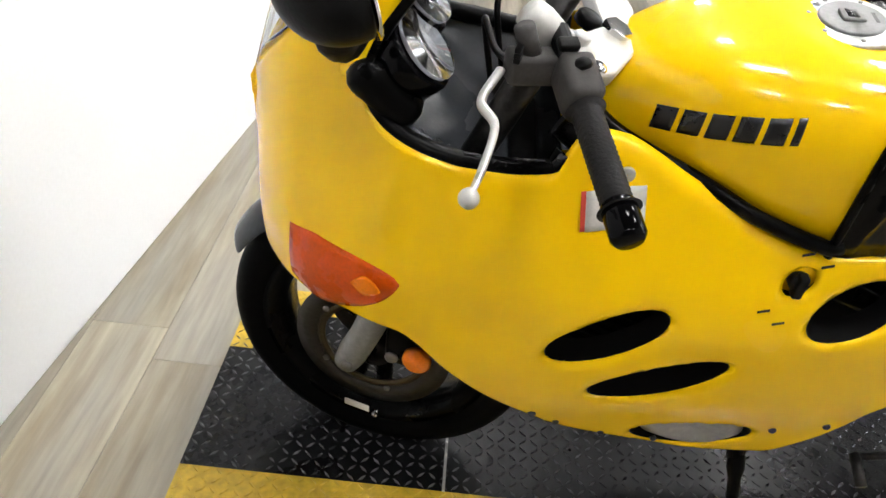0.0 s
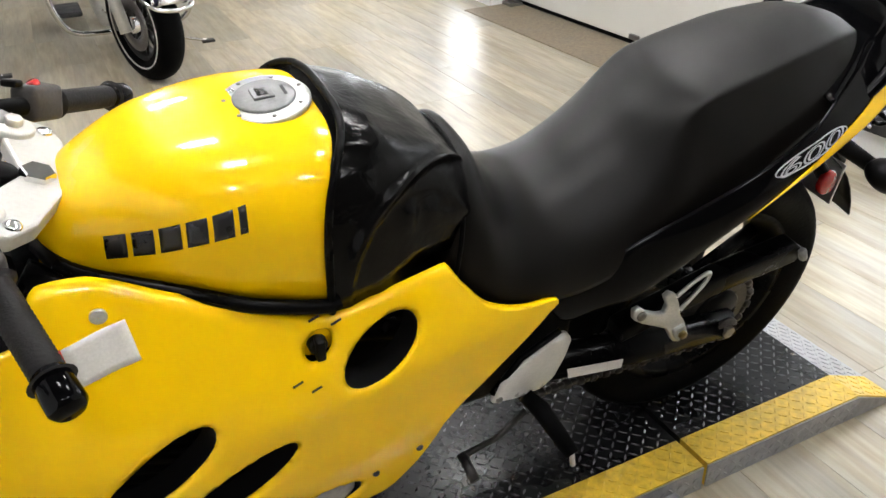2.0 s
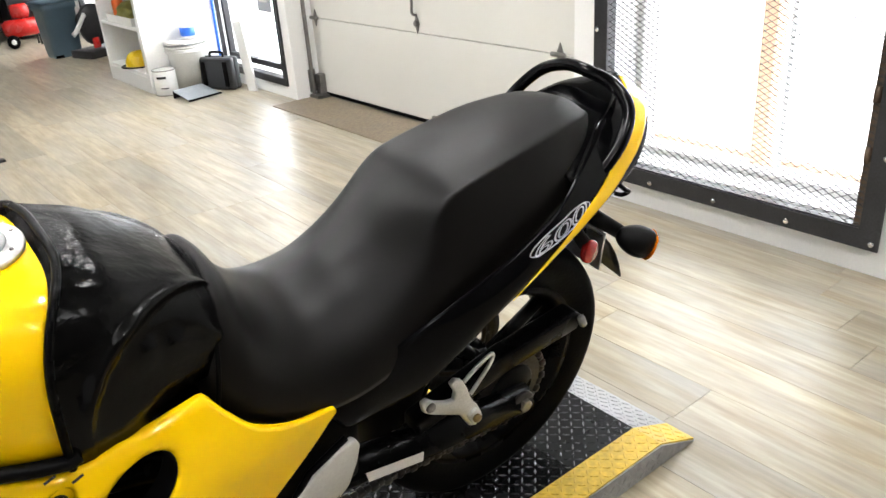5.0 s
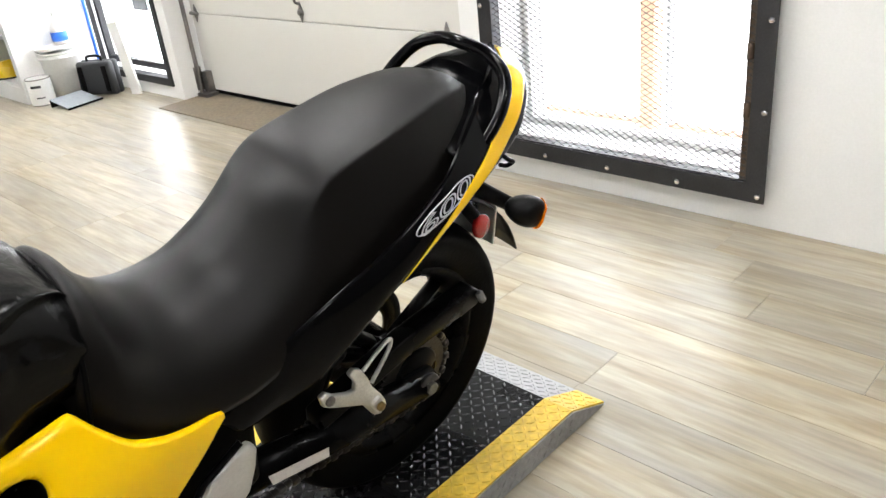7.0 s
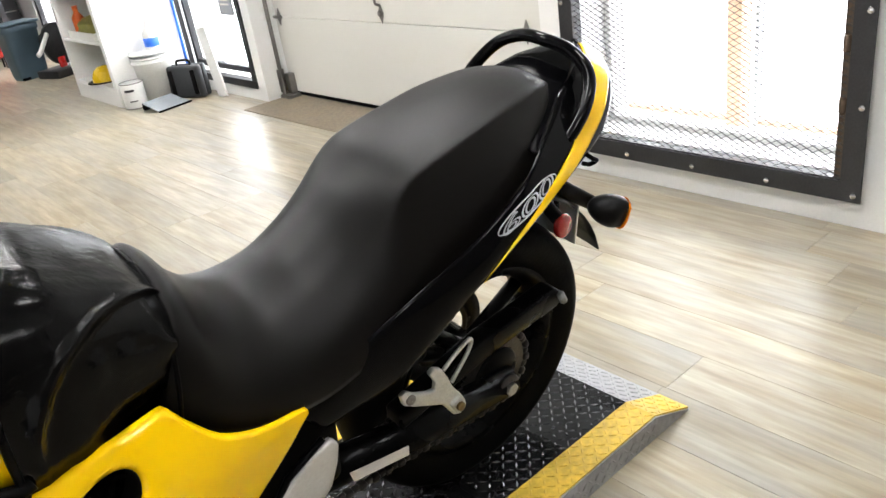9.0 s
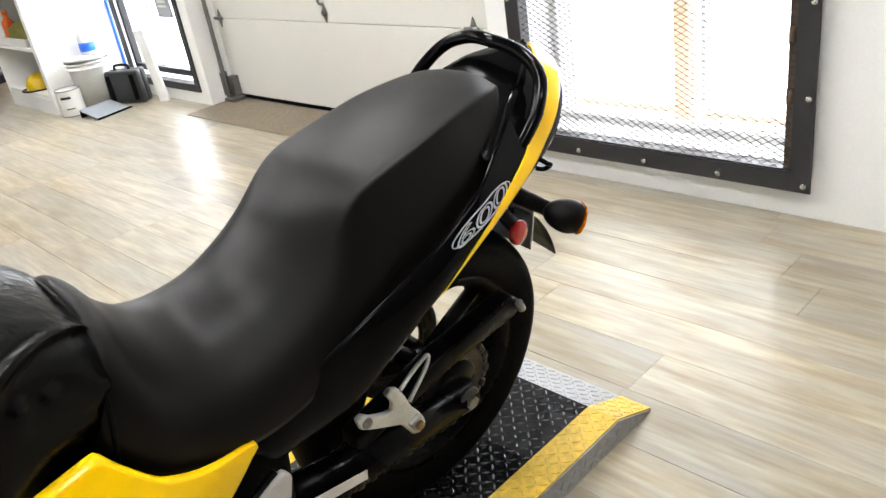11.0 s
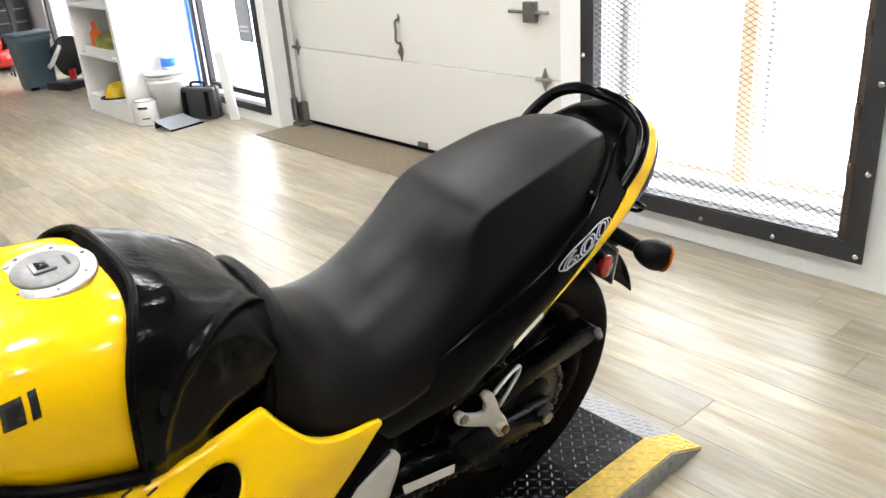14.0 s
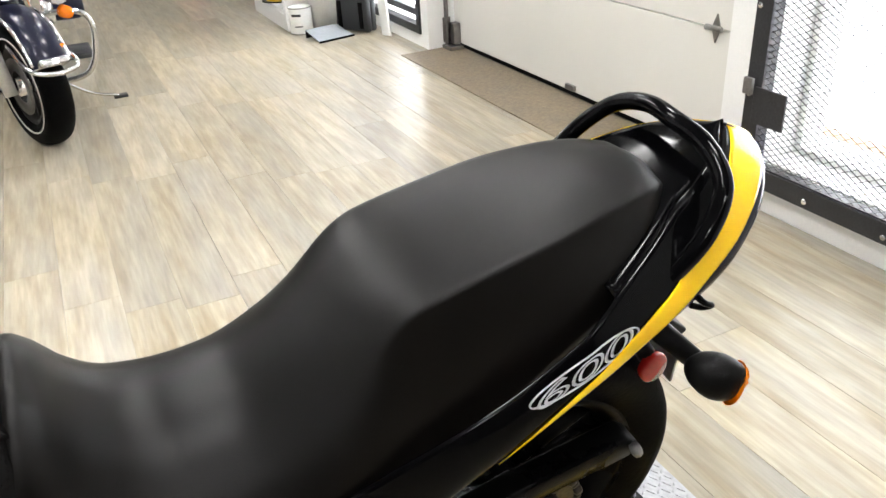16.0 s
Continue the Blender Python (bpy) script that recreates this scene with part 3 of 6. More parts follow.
front = wheel("front_wheel", FX, FZ, 0.277, 0.116, 0.208, "", bike)
rear = wheel("rear_wheel", 1.475, 0.318, 0.318, 0.152, 0.222, "", bike)


DISC_IRON = mat("disc_iron", (0.018, 0.015, 0.012), 0.4, 0.3, 0.4, 25, 150, 0.3)
GOLD_RING = mat("gold_carrier", (0.05, 0.036, 0.016), 0.4, 0.5)


def brake_disc(x, z, y, r0, r1, parent):
    bm = lathe([(y - 0.002, r0), (y - 0.002, r1), (y + 0.002, r1), (y + 0.002, r0), (y - 0.002, r0)], 48, "y", (x, 0, z))
    d = part("brake_disc", bm, DISC_IRON, parent, "drilled steel brake disc")
    carrier = lathe([(y - 0.002, r0 - 0.012), (y - 0.002, r0 + 0.002), (y + 0.003, r0 + 0.002), (y + 0.003, r0 - 0.012), (y - 0.002, r0 - 0.012)], 40, "y", (x, 0, z))
    part("disc_carrier", carrier, GOLD_RING, d, "dull gold carrier ring")
    for k in range(5):
        a = 2 * math.pi * k / 5
        part("button", disc((x + (r0 + 0.004) * math.cos(a), y - 0.002, z + (r0 + 0.004) * math.sin(a)), 0.006, (0, -1 if y < 0 else 1, 0), 0.004, 12, 0.0015), STEEL, d)
    return d


steered(front)
part("rim_label", slab([(0.004, -0.062, 0.128), (0.052, -0.062, 0.122), (0.052, -0.062, 0.106), (0.004, -0.062, 0.112)], (0, -1, 0), 0.001), LABEL_WHITE, front, "pale printed rim label", False)
part("valve", disc((0.066, -0.060, 0.112), 0.006, (0, -1, 0), 0.014, 10, 0.002), CHROME, front)
brake_disc(FX, FZ, -0.060, 0.10, 0.140, front)
brake_disc(FX, FZ, 0.060, 0.10, 0.140, front)
brake_disc(1.475, 0.318, 0.07, 0.08, 0.12, rear)

# forks, front mudguard, calipers
for s in (-1, 1):
    fk = part("fork_leg", tube([(0.02, s * 0.10, 0.275), (0.03, s * 0.10, 0.30), (0.05, s * 0.10, 0.35), (0.12, s * 0.10, 0.56), (0.14, s * 0.10, 0.60)], [0.022, 0.026, 0.025, 0.028, 0.028], 16), GREY_ALLOY, bike, "grey cast alloy fork leg")
    part("fork_tube", tube([(0.12, s * 0.10, 0.56), (0.255, s * 0.10, 0.905)], 0.0205, 16), DARK_STEEL, fk, "chromed inner fork tube")
    part("pinch_bolt", disc((0.03, s * 0.118, 0.295), 0.011, (0, s, 0), 0.012, 10, 0.002), STEEL, fk)
    cal = part("brake_caliper", box(0.085, 0.15, s * 0.083 - 0.02, s * 0.083 + 0.02, 0.30, 0.40, 0.012), SATIN_BLACK, bike, "black brake caliper")
    part("caliper_bolt", disc((0.10, s * 0.103, 0.32), 0.012, (0, s, 0), 0.005, 10, 0.002), STEEL, cal)
    refl = part("reflector", disc((0.148, s * 0.120, 0.352), 0.024, (0, s, 0.1), 0.012, 28, 0.004), AMBER_BRIGHT, bike, "round amber reflector")
    for ob in (fk, cal, refl):
        steered(ob)

mud = []
for k in range(22):
    a = radians(60 + 92 * k / 21)
    row = []
    for j in range(9):
        u = (j / 8 - 0.5) * 2
        r = 0.310 - 0.035 * u * u
        row.append((FX + r * math.cos(a), 0.066 * u, FZ + r * math.sin(a)))
    mud.append(row)
steered(subsurf(thicken(part("front_mudguard", rings(mud, False), COCKPIT, bike, "dark grey front mudguard"), 0.004)))

# ---- fairing ----
WMAX = curve((-0.14, 0.0), (-0.13, 0.055), (-0.11, 0.10), (-0.06, 0.165), (0.0, 0.205), (0.09, 0.235), (0.25, 0.247), (0.5, 0.24), (0.7, 0.228), (0.85, 0.205), (0.97, 0.185))
TOP = curve((-0.14, 0.78), (-0.11, 0.84), (-0.06, 0.91), (0.0, 0.99), (0.018, 1.00), (0.027, 0.93), (0.034, 0.872), (0.047, 0.851), (0.074, 0.832), (0.112, 0.818), (0.169, 0.809), (0.225, 0.804), (0.266, 0.806), (0.280, 0.830),
            (0.300, 0.850), (0.342, 0.843), (0.444, 0.796), (0.624, 0.726), (0.79, 0.732), (0.815, 0.70), (0.855, 0.655), (0.92, 0.625), (0.985, 0.612))
LOW = curve((-0.14, 0.60), (-0.11, 0.55), (-0.05, 0.552), (0.03, 0.553), (0.087, 0.548), (0.172, 0.475), (0.263, 0.405), (0.352, 0.346), (0.45, 0.318), (0.594, 0.290), (0.68, 0.290), (0.735, 0.348),
            (0.765, 0.41), (0.78, 0.445), (0.86, 0.505), (0.955, 0.575), (0.985, 0.605))


def width(x, z):
    """Half the fairing's width at a place on its side."""
    k = 0.30 + 0.22 * min(1, max(0, (x - 0.15) / 0.2))
    w = WMAX(x)
    d = z - 0.60
    w -= k * d * d / (d + 0.05) if d > 0 else 0
    low = 0.47 - z
    w -= 0.25 * low * low / (low + 0.06) if low > 0 else 0
    # the hollow behind the front lamp, and the swelling over the vents
    w += 0.012 * math.exp(-((x - 0.45) / 0.16) ** 2 - ((z - 0.50) / 0.08) ** 2)
    w -= 0.010 * math.exp(-((x - 0.20) / 0.08) ** 2 - ((z - 0.60) / 0.05) ** 2)
    return max(0.0, w)


LIP = curve((0.885, 0.029), (0.905, 0.033), (0.944, 0.049), (0.967, 0.063), (0.987, 0.076), (1.035, 0.100))


def nose_lip():
    """The upper flank of the nose beside the screen, in front of the cockpit's edge."""
    return rings([[(x, -width(x, z) - 0.0012, z) for x in np.linspace(0.004, LIP(z), 9)] for z in np.linspace(0.885, 1.035, 22)], False)


for ob in both("nose_lip", nose_lip, YELLOW, bike):
    thicken(ob, 0.004)
both("lip_trim", lambda: tube([(LIP(z) + 0.004, -width(LIP(z), z) + 0.012, z) for z in np.linspace(0.87, 1.03, 20)], 0.012, 8), SATIN_BLACK, bike, "black cockpit edge trim")
VENTS = [(0.368, 0.592, 0.085, 0.032, 30), (0.453, 0.521, 0.097, 0.026, 23), (0.677, 0.656, 0.063, 0.036, 28), (0.592, 0.692, 0.022, 0.016, 40), (0.550, 0.362, 0.092, 0.043, 7)]


def vent_level(x, z, v):
    cx, cz, a, b, ang = v
    c, s = math.cos(radians(ang)), math.sin(radians(ang))
    u, w = (x - cx) * c + (z - cz) * s, -(x - cx) * s + (z - cz) * c
    return (u / a) ** 2 + (w / b) ** 2, u, w, c, s


def fairing_side():
    xs = list(np.linspace(-0.14, -0.11, 6)) + list(np.linspace(-0.10, 0.02, 14)) + list(np.linspace(0.025, 0.10, 16)) + list(np.linspace(0.107, 0.985, 120))
    nv = 64
    bm = bmesh.new()
    grid = []
    for x in xs:
        lo, hi = LOW(x), TOP(x)
        col = []
        for j in range(nv + 1):
            z = lo + (hi - lo) * j / nv
            inset = 0.012 * max(0, 1 - j / 1.5) + 0.010 * max(0, 1 - (nv - j) / 1.5)
            col.append(bm.verts.new((x, -max(0, width(x, z) - inset), z)))
        grid.append(col)
    for a, b in zip(grid, grid[1:]):
        for j in range(nv):
            bm.faces.new((a[j], b[j], b[j + 1], a[j + 1]))
    for v in VENTS:
        gone, kept = set(), set()
        for f in bm.faces:
            c = f.calc_center_median()
            if vent_level(c.x, c.z, v)[0] < 1:
                gone.add(f)
        rim = {q for f in gone for q in f.verts if any(g not in gone for g in q.link_faces)}
        bmesh.ops.delete(bm, geom=list(gone), context="FACES")
        for q in rim:
            if not q.is_valid:
                continue
            lv, u, w, c, s = vent_level(q.co.x, q.co.z, v)
            k = 1 / math.sqrt(max(lv, 1e-6))
            u, w = u * k, w * k
            q.co.x, q.co.z = v[0] + u * c - w * s, v[1] + u * s + w * c
            q.co.y = -width(q.co.x, q.co.z) + 0.006
    bmesh.ops.recalc_face_normals(bm, faces=bm.faces)
    if sum(f.normal.y for f in bm.faces) > 0:
        bmesh.ops.reverse_faces(bm, faces=bm.faces)
    return bm


for ob in both("side_fairing", fairing_side, YELLOW, bike, "glossy yellow side fairing with oval vents"):
    thicken(ob, 0.004)


def on_side(x, z, out=0.0):
    return Vector((x, -width(x, z) - out, z))


def vent_liner(v):
    """The dark inward lip of a vent."""
    cx, cz, a, b, ang = v
    c, s = math.cos(radians(ang)), math.sin(radians(ang))
    loops = []
    for depth, k in ((-0.001, 1.0), (0.010, 0.985), (0.035, 0.9)):
        loop = []
        for i in range(36):
            t = 2 * math.pi * i / 36
            u, w = a * k * math.cos(t), b * k * math.sin(t)
            x, z = cx + u * c - w * s, cz + u * s + w * c
            loop.append((x, -width(x, z) + 0.006 + depth, z))
        loops.append(loop)
    return rings(loops, True, False)


for v in VENTS[:3] + VENTS[4:]:
    both("vent_liner", lambda: vent_liner(v), BLACK_PLASTIC, bike, "black vent lip")

# petcock dial in its round recess
both("dial_recess", lambda: disc(on_side(0.592, 0.690, -0.022), 0.026, (0, -1, 0), 0.006, 24, 0.002), YELLOW, bike)
dial = part("fuel_dial", merge(disc(on_side(0.592, 0.690, -0.016), 0.013, (0, -1, 0.1), 0.014, 16, 0.003), box(0.586, 0.599, -width(0.592, 0.69) - 0.006, -width(0.592, 0.69) + 0.01, 0.672, 0.708, 0.003)), BLACK_PLASTIC, bike, "black fuel tap dial")
for x, z in ((0.555, 0.655), (0.578, 0.640), (0.62, 0.715), (0.592, 0.728)):
    y = -width(x, z)
    part("dial_mark", slab([(x - 0.007, y - 0.0005, z - 0.002), (x + 0.007, y - 0.0005, z + 0.004), (x + 0.006, y - 0.0005, z + 0.008), (x - 0.008, y - 0.0005, z + 0.002)], (0, -1, 0), 0.0006), DECAL_BLACK, bike, "", False)
# screws
for x, z, r in ((0.352, 0.803, 0.010), (0.737, 0.417, 0.006), (0.662, 0.399, 0.006), (0.30, 0.40, 0.006), (0.34, 0.375, 0.005), (0.50, 0.335, 0.005), (0.415, 0.345, 0.005)):
    both("screw", lambda: disc(on_side(x, z, -0.0015), r, (0, -1, 0.15), 0.005, 14, 0.0015), ALLOY if r > 0.008 else DECAL_BLACK, bike)


def curved_patch(pts_x0, x1, z0, z1, shear, out, n=6):
    """A thin film that follows the fairing's side."""
    loops = []
    for i in range(n + 1):
        x = pts_x0 + (x1 - pts_x0) * i / n
        loops.append([on_side(x + shear * (j / n), z0 + (z1 - z0) * j / n + (x - pts_x0) * 0.12, out) for j in range(n + 1)])
    return rings(loops, False)


thicken(part("warning_label", curved_patch(0.312, 0.384, 0.738, 0.785, -0.006, 0.0012), LABEL_WHITE, bike, "small pale paper warning label"), 0.0006)
thicken(part("label_edge", curved_patch(0.306, 0.312, 0.738, 0.785, -0.006, 0.0012), mat("label_red", (0.6, 0.06, 0.03), 0.5), bike), 0.0006)


def front_lamp():
    """An amber teardrop lens that follows the nose."""
    loops = []
    n = 22
    for i in range(n + 1):
        t = i / n
        x = -0.062 + 0.155 * t
        zc = 0.616 + 0.024 * t - 0.01 * math.sin(math.pi * t)
        h = 0.056 * (1 - t ** 2.2) ** 0.7 * min(1, 0.75 + t) + 0.001
        loops.append([(x, -width(x, zc + h * u) - 0.001 - 0.010 * (1 - u * u) * math.sin(math.pi * min(1, 0.25 + t * 0.75)), zc + h * u) for u in np.linspace(-1, 1, 11)])
    return rings(loops, False)


for ob in both("front_indicator", front_lamp, AMBER, bike, "amber teardrop front indicator lens"):
    thicken(ob, 0.004)


# brighter film on the lens paints the glint of the bulb inside
def bulb_glint():
    loops = []
    for i in range(7):
        x = 0.030 + 0.040 * i / 6
        loops.append([(x, -width(x, z) - 0.0125, z) for z in np.linspace(0.633 - 0.012 * math.sin(math.pi * i / 6), 0.633 + 0.016 * math.sin(math.pi * i / 6) + 0.001, 6)])
    return rings(loops, False)


for ob in both("indicator_bulb", bulb_glint, AMBER_BRIGHT, bike, "brighter amber film painted as the bulb's glint in the lens"):
    thicken(ob, 0.002, 0)

# ---- cockpit, screen, mirrors ----
def cockpit_bowl():
    loops = []
    for i in range(30):
        x = 0.03 + 0.26 * i / 29
        w = width(x, TOP(x)) - 0.006
        row = []
        for j in range(31):
            u = (j / 30 - 0.5) * 2
            dip = 0.11 * (1 - abs(u) ** 3) * (0.35 + 0.65 * i / 29)
            row.append((x, w * u, TOP(x) - 0.008 - dip))
        loops.append(row)
    return rings(loops, False)


thicken(part("cockpit_panel", cockpit_bowl(), COCKPIT, bike, "dark grey inner cockpit panel"), 0.003)


def cockpit_lip():
    pts = [on_side(x, TOP(x) - 0.004, -0.018) for x in np.linspace(0.036, 0.275, 30)]
    return tube(pts, 0.013, 8)


both("cockpit_trim", cockpit_lip, SATIN_BLACK, bike, "black cockpit edge trim")


def windscreen():
    loops = []
    for i in range(21):
        t = i / 20
        row = []
        for j in range(25):
            a = (j / 24 - 0.5) * 2
            x0 = -0.135 + 0.16 * abs(a) ** 1.6
            w0 = WMAX(x0) if abs(a) > 0.02 else 0
            y0 = math.copysign(width(max(x0, -0.139), TOP(x0)), a)
            z0 = TOP(x0) - 0.004
            top = Vector((0.06 + 0.05 * a * a, 0.125 * a, 1.16 - 0.08 * a * a))
            p = Vector((x0, y0, z0)).lerp(top, t) + Vector((-0.02, 0, 0.03)) * math.sin(math.pi * t) * (1 - a * a)
            row.append(p)
        loops.append(row)
    return rings(loops, False)


thicken(part("windscreen", windscreen(), SCREEN, bike, "clear curved windscreen"), 0.003)


def mirror_shell(s):
    bm = bmesh.new()
    bmesh.ops.create_uvsphere(bm, u_segments=32, v_segments=20, radius=1)
    for v in bm.verts:
        x, y, z = v.co
        x = min(x, 0.25)
        v.co = (x * 0.056, y * 0.080, z * (0.050 - 0.008 * y * s))
    return transform(bm, pose(0.034, s * 0.305, 1.088, 0, -12, s * -22))


for s in (-1, 1):
    mi = part("mirror", mirror_shell(s), BLACK_PLASTIC, bike, "rounded black rear-view mirror")
    part("mirror_glass", transform(disc((0.0162, 0, 0), 0.05, (1, 0, 0), 0.002, 32), pose(0.034, s * 0.305, 1.088, 0, -12, s * -22) @ Matrix.Diagonal((1, 1.6, 0.95, 1))), CHROME, mi, "silvered mirror glass")
    part("mirror_stem", tube(smooth_path([(0.02, s * 0.185, 0.965), (0.018, s * 0.222, 0.982), (0.02, s * 0.262, 1.045)], 6), [0.026] * 4 + [0.022] * 4 + [0.017] * 5, 12), BLACK_PLASTIC, mi)

# gauges
for x, y, z, r in ((0.095, -0.098, 0.905, 0.044), (0.085, -0.018, 0.930, 0.042), (0.105, 0.058, 0.930, 0.027), (0.115, 0.108, 0.920, 0.024)):
    nrm = Vector((0.72, -0.05, 0.69)).normalized()
    c = Vector((x, y, z))
    g = part("gauge", merge(disc(c - nrm * 0.05, r + 0.008, nrm, 0.052, 32, 0.004)), BLACK_GLOSS, bike, "round black-rimmed dial")
    part("gauge_face", disc(c + nrm * 0.0035, r, nrm, 0.001, 32), GAUGE, g, "grey dial face")
    side = nrm.cross(Vector((0, 1, 0))).normalized()
    part("needle", slab([c + nrm * 0.006 + side * r * 0.8, c + nrm * 0.006 + Vector((0, 1, 0)) * 0.003, c + nrm * 0.006 - side * r * 0.15, c + nrm * 0.006 - Vector((0, 1, 0)) * 0.003], nrm, 0.001), LABEL_WHITE, g, "", False)
    for k in range(9):
        a = radians(-130 + 260 * k / 8)
        d = side * -math.cos(a) + Vector((0, 1, 0)) * math.sin(a)
        q = side * math.sin(a) + Vector((0, 1, 0)) * math.cos(a)
        part("dial_tick", slab([c + nrm * 0.005 + d * r * 0.72 - q * 0.0012, c + nrm * 0.005 + d * r * 0.92 - q * 0.0012, c + nrm * 0.005 + d * r * 0.92 + q * 0.0012, c + nrm * 0.005 + d * r * 0.72 + q * 0.0012], nrm, 0.0006), LABEL_WHITE, g, "", False)
    gl = part("gauge_glass", disc(c + nrm * 0.009, r + 0.001, nrm, 0.002, 32), LENS, g, "clear dial glass")
    gl.visible_shadow = False
part("dash_binnacle", transform(box(-0.05, 0.05, -0.16, 0.15, -0.05, 0.0, 0.02, 3), pose(0.075, 0, 0.885, 0, 44, 0)), SATIN_BLACK, bike, "black instrument binnacle")

# ---- triple clamp and bars ----
out = [(0.245, -0.128), (0.262, -0.138), (0.292, -0.132), (0.312, -0.10), (0.322, -0.05), (0.332, 0.0)]
out = out + [(x, -y) for x, y in out[-2::-1]] + [(0.252, 0.075), (0.283, 0.0), (0.252, -0.075)]
clamp = steered(part("triple_clamp", slab([(x + 0.022, y, 0.888 - (x - 0.28) * 0.4) for x, y in out], (0.4, 0, 0.916), 0.022, 0.004), PALE_ALLOY, bike, "pale silver cast triple clamp", False))
part("steering_nut", disc((0.325, 0, 0.893), 0.020, (0.4, 0, 0.916), 0.018, 6, 0.002), CHROME, clamp, "", False)
part("ignition_lock", disc((0.290, 0, 0.903), 0.018, (0.4, 0, 0.916), 0.014, 20, 0.003), SATIN_BLACK, clamp)
for s in (-1, 1):
    part("fork_cap", merge(disc((0.285, s * 0.10, 0.905), 0.025, (0.4, 0, 0.916), 0.020, 24, 0.003), disc((0.292, s * 0.10, 0.924), 0.011, (0.4, 0, 0.916), 0.010, 6, 0.001)), PALE_ALLOY, clamp)
    part("clamp_bolt", disc((0.318, s * 0.112, 0.896), 0.010, (0.4, 0, 0.916), 0.012, 12, 0.002), CHROME, clamp)
    part("riser", tube([(0.275, s * 0.108, 0.915), (0.245, s * 0.118, 0.945), (0.232, s * 0.122, 0.957)], [0.021, 0.021, 0.018], 16), PALE_ALLOY, clamp, "pale cast handlebar riser")
    a, b = Vector((0.268, s * 0.115, 0.938)), Vector((0.387, s * 0.335, 0.852))
    d = (b - a).normalized()
    bar = steered(part("handlebar", tube([a, a + d * 0.13], 0.0125, 12), SATIN_BLACK, bike, "black clip-on handlebar"))
    rad, pts = [], []
    for k in range(40):
        pts.append(a + d * (0.115 + 0.125 * k / 39))
        rad.append(0.0162 + (0.0008 if k % 2 else 0.0) + (0.006 if k in (0, 39) else 0))
    part("grip", tube(pts, rad, 20), GRIP, bar, "worn black rubber grip")
    part("bar_end", merge(tube([b - d * 0.035, b - d * 0.03, b + d * 0.006, b + d * 0.012], [0.015, 0.0185, 0.0185, 0.014], 20)), BLACK_GLOSS, bar, "glossy black bar-end weight")
    up = Vector((-0.35, 0, 0.93))
    sw = part("switch_housing", transform(box(-0.030, 0.030, -0.020, 0.020, -0.024, 0.024, 0.009, 3), Matrix.Translation(a + d * 0.085 + up * 0.004) @ d.to_track_quat("X", "Z").to_matrix().to_4x4()), GREY_PLASTIC, bar, "grey-brown switch housing")
    part("switch_button", disc(a + d * 0.085 + up * 0.028 + Vector((0.01, 0, 0)), 0.010, up, 0.008, 14, 0.003), BLACK_PLASTIC if s < 0 else RED, sw, "" if s < 0 else "red kill switch")
    part("switch_rocker", transform(box(-0.008, 0.008, -0.012, 0.012, -0.004, 0.006, 0.003), Matrix.Translation(a + d * 0.065 + up * 0.034) @ d.to_track_quat("X", "Z").to_matrix().to_4x4()), BLACK_PLASTIC, sw)
    p0 = a + d * 0.050 + Vector((-0.042, 0, -0.014))
    perch = part("lever_perch", merge(transform(box(-0.028, 0.028, -0.018, 0.018, -0.016, 0.02, 0.007, 2), Matrix.Translation(p0) @ Matrix.Rotation(radians(s * -25), 4, "Z")), tube([p0 + Vector((0, 0, 0.012)), p0 + Vector((-0.012, s * 0.01, 0.05))], 0.012, 12)), GREY_PLASTIC, bar, "grey lever perch")
    for k in range(3):
        part("adjuster_rib", transform(box(-0.004, 0.004, -0.019, 0.019, -0.003, 0.003, 0.0015), Matrix.Translation(p0 + Vector((-0.012, s * 0.012, 0.018 + 0.006 * k)))), BLACK_PLASTIC, perch)
    tip = STEER.inverted() @ Vector((0.164, -0.302, 0.863))
    tip.y *= -s
    L0 = p0 + Vector((-0.03, s * 0.012, -0.004))
    path = smooth_path([L0, L0.lerp(tip, 0.28) + Vector((-0.012, 0, 0)), L0.lerp(tip, 0.42) + Vector((0.008, 0, -0.004)), L0.lerp(tip, 0.75) + Vector((0.006, 0, -0.003)), tip], 10)
    n = len(path)
    lev = part("lever", tube(path, [0.0070 - 0.0020 * k / n for k in range(n)], 12, None, 0.75), PALE_ALLOY, bar, "pale alloy clutch lever" if s < 0 else "pale alloy brake lever")
    ball = bmesh.new()
    bmesh.ops.create_uvsphere(ball, u_segments=16, v_segments=10, radius=0.0115)
    part("lever_ball", transform(ball, Matrix.Translation(tip)), PALE_ALLOY, lev)
    cable = smooth_path([p0 + Vector((-0.02, 0, 0)), p0 + Vector((-0.05, -s * 0.05, -0.01)), Vector((0.17, s * 0.04, 0.90)), Vector((0.19, s * 0.03, 0.80))], 8)
    part("cable", tube(cable, 0.0045, 8), BLACK_PLASTIC, bar)

# ---- tank ----
TW = curve((0.300, 0.012), (0.312, 0.048), (0.335, 0.074), (0.384, 0.104), (0.457, 0.140), (0.536, 0.166), (0.622, 0.174), (0.65, 0.163), (0.70, 0.135))
TT = curve((0.300, 0.830), (0.312, 0.855), (0.335, 0.883), (0.384, 0.913), (0.457, 0.937), (0.56, 0.945), (0.63, 0.941), (0.70, 0.924))
TL = curve((0.300, 0.815), (0.335, 0.80), (0.444, 0.782), (0.53, 0.757), (0.60, 0.737), (0.622, 0.732), (0.65, 0.76), (0.70, 0.80))
TE = 0.56


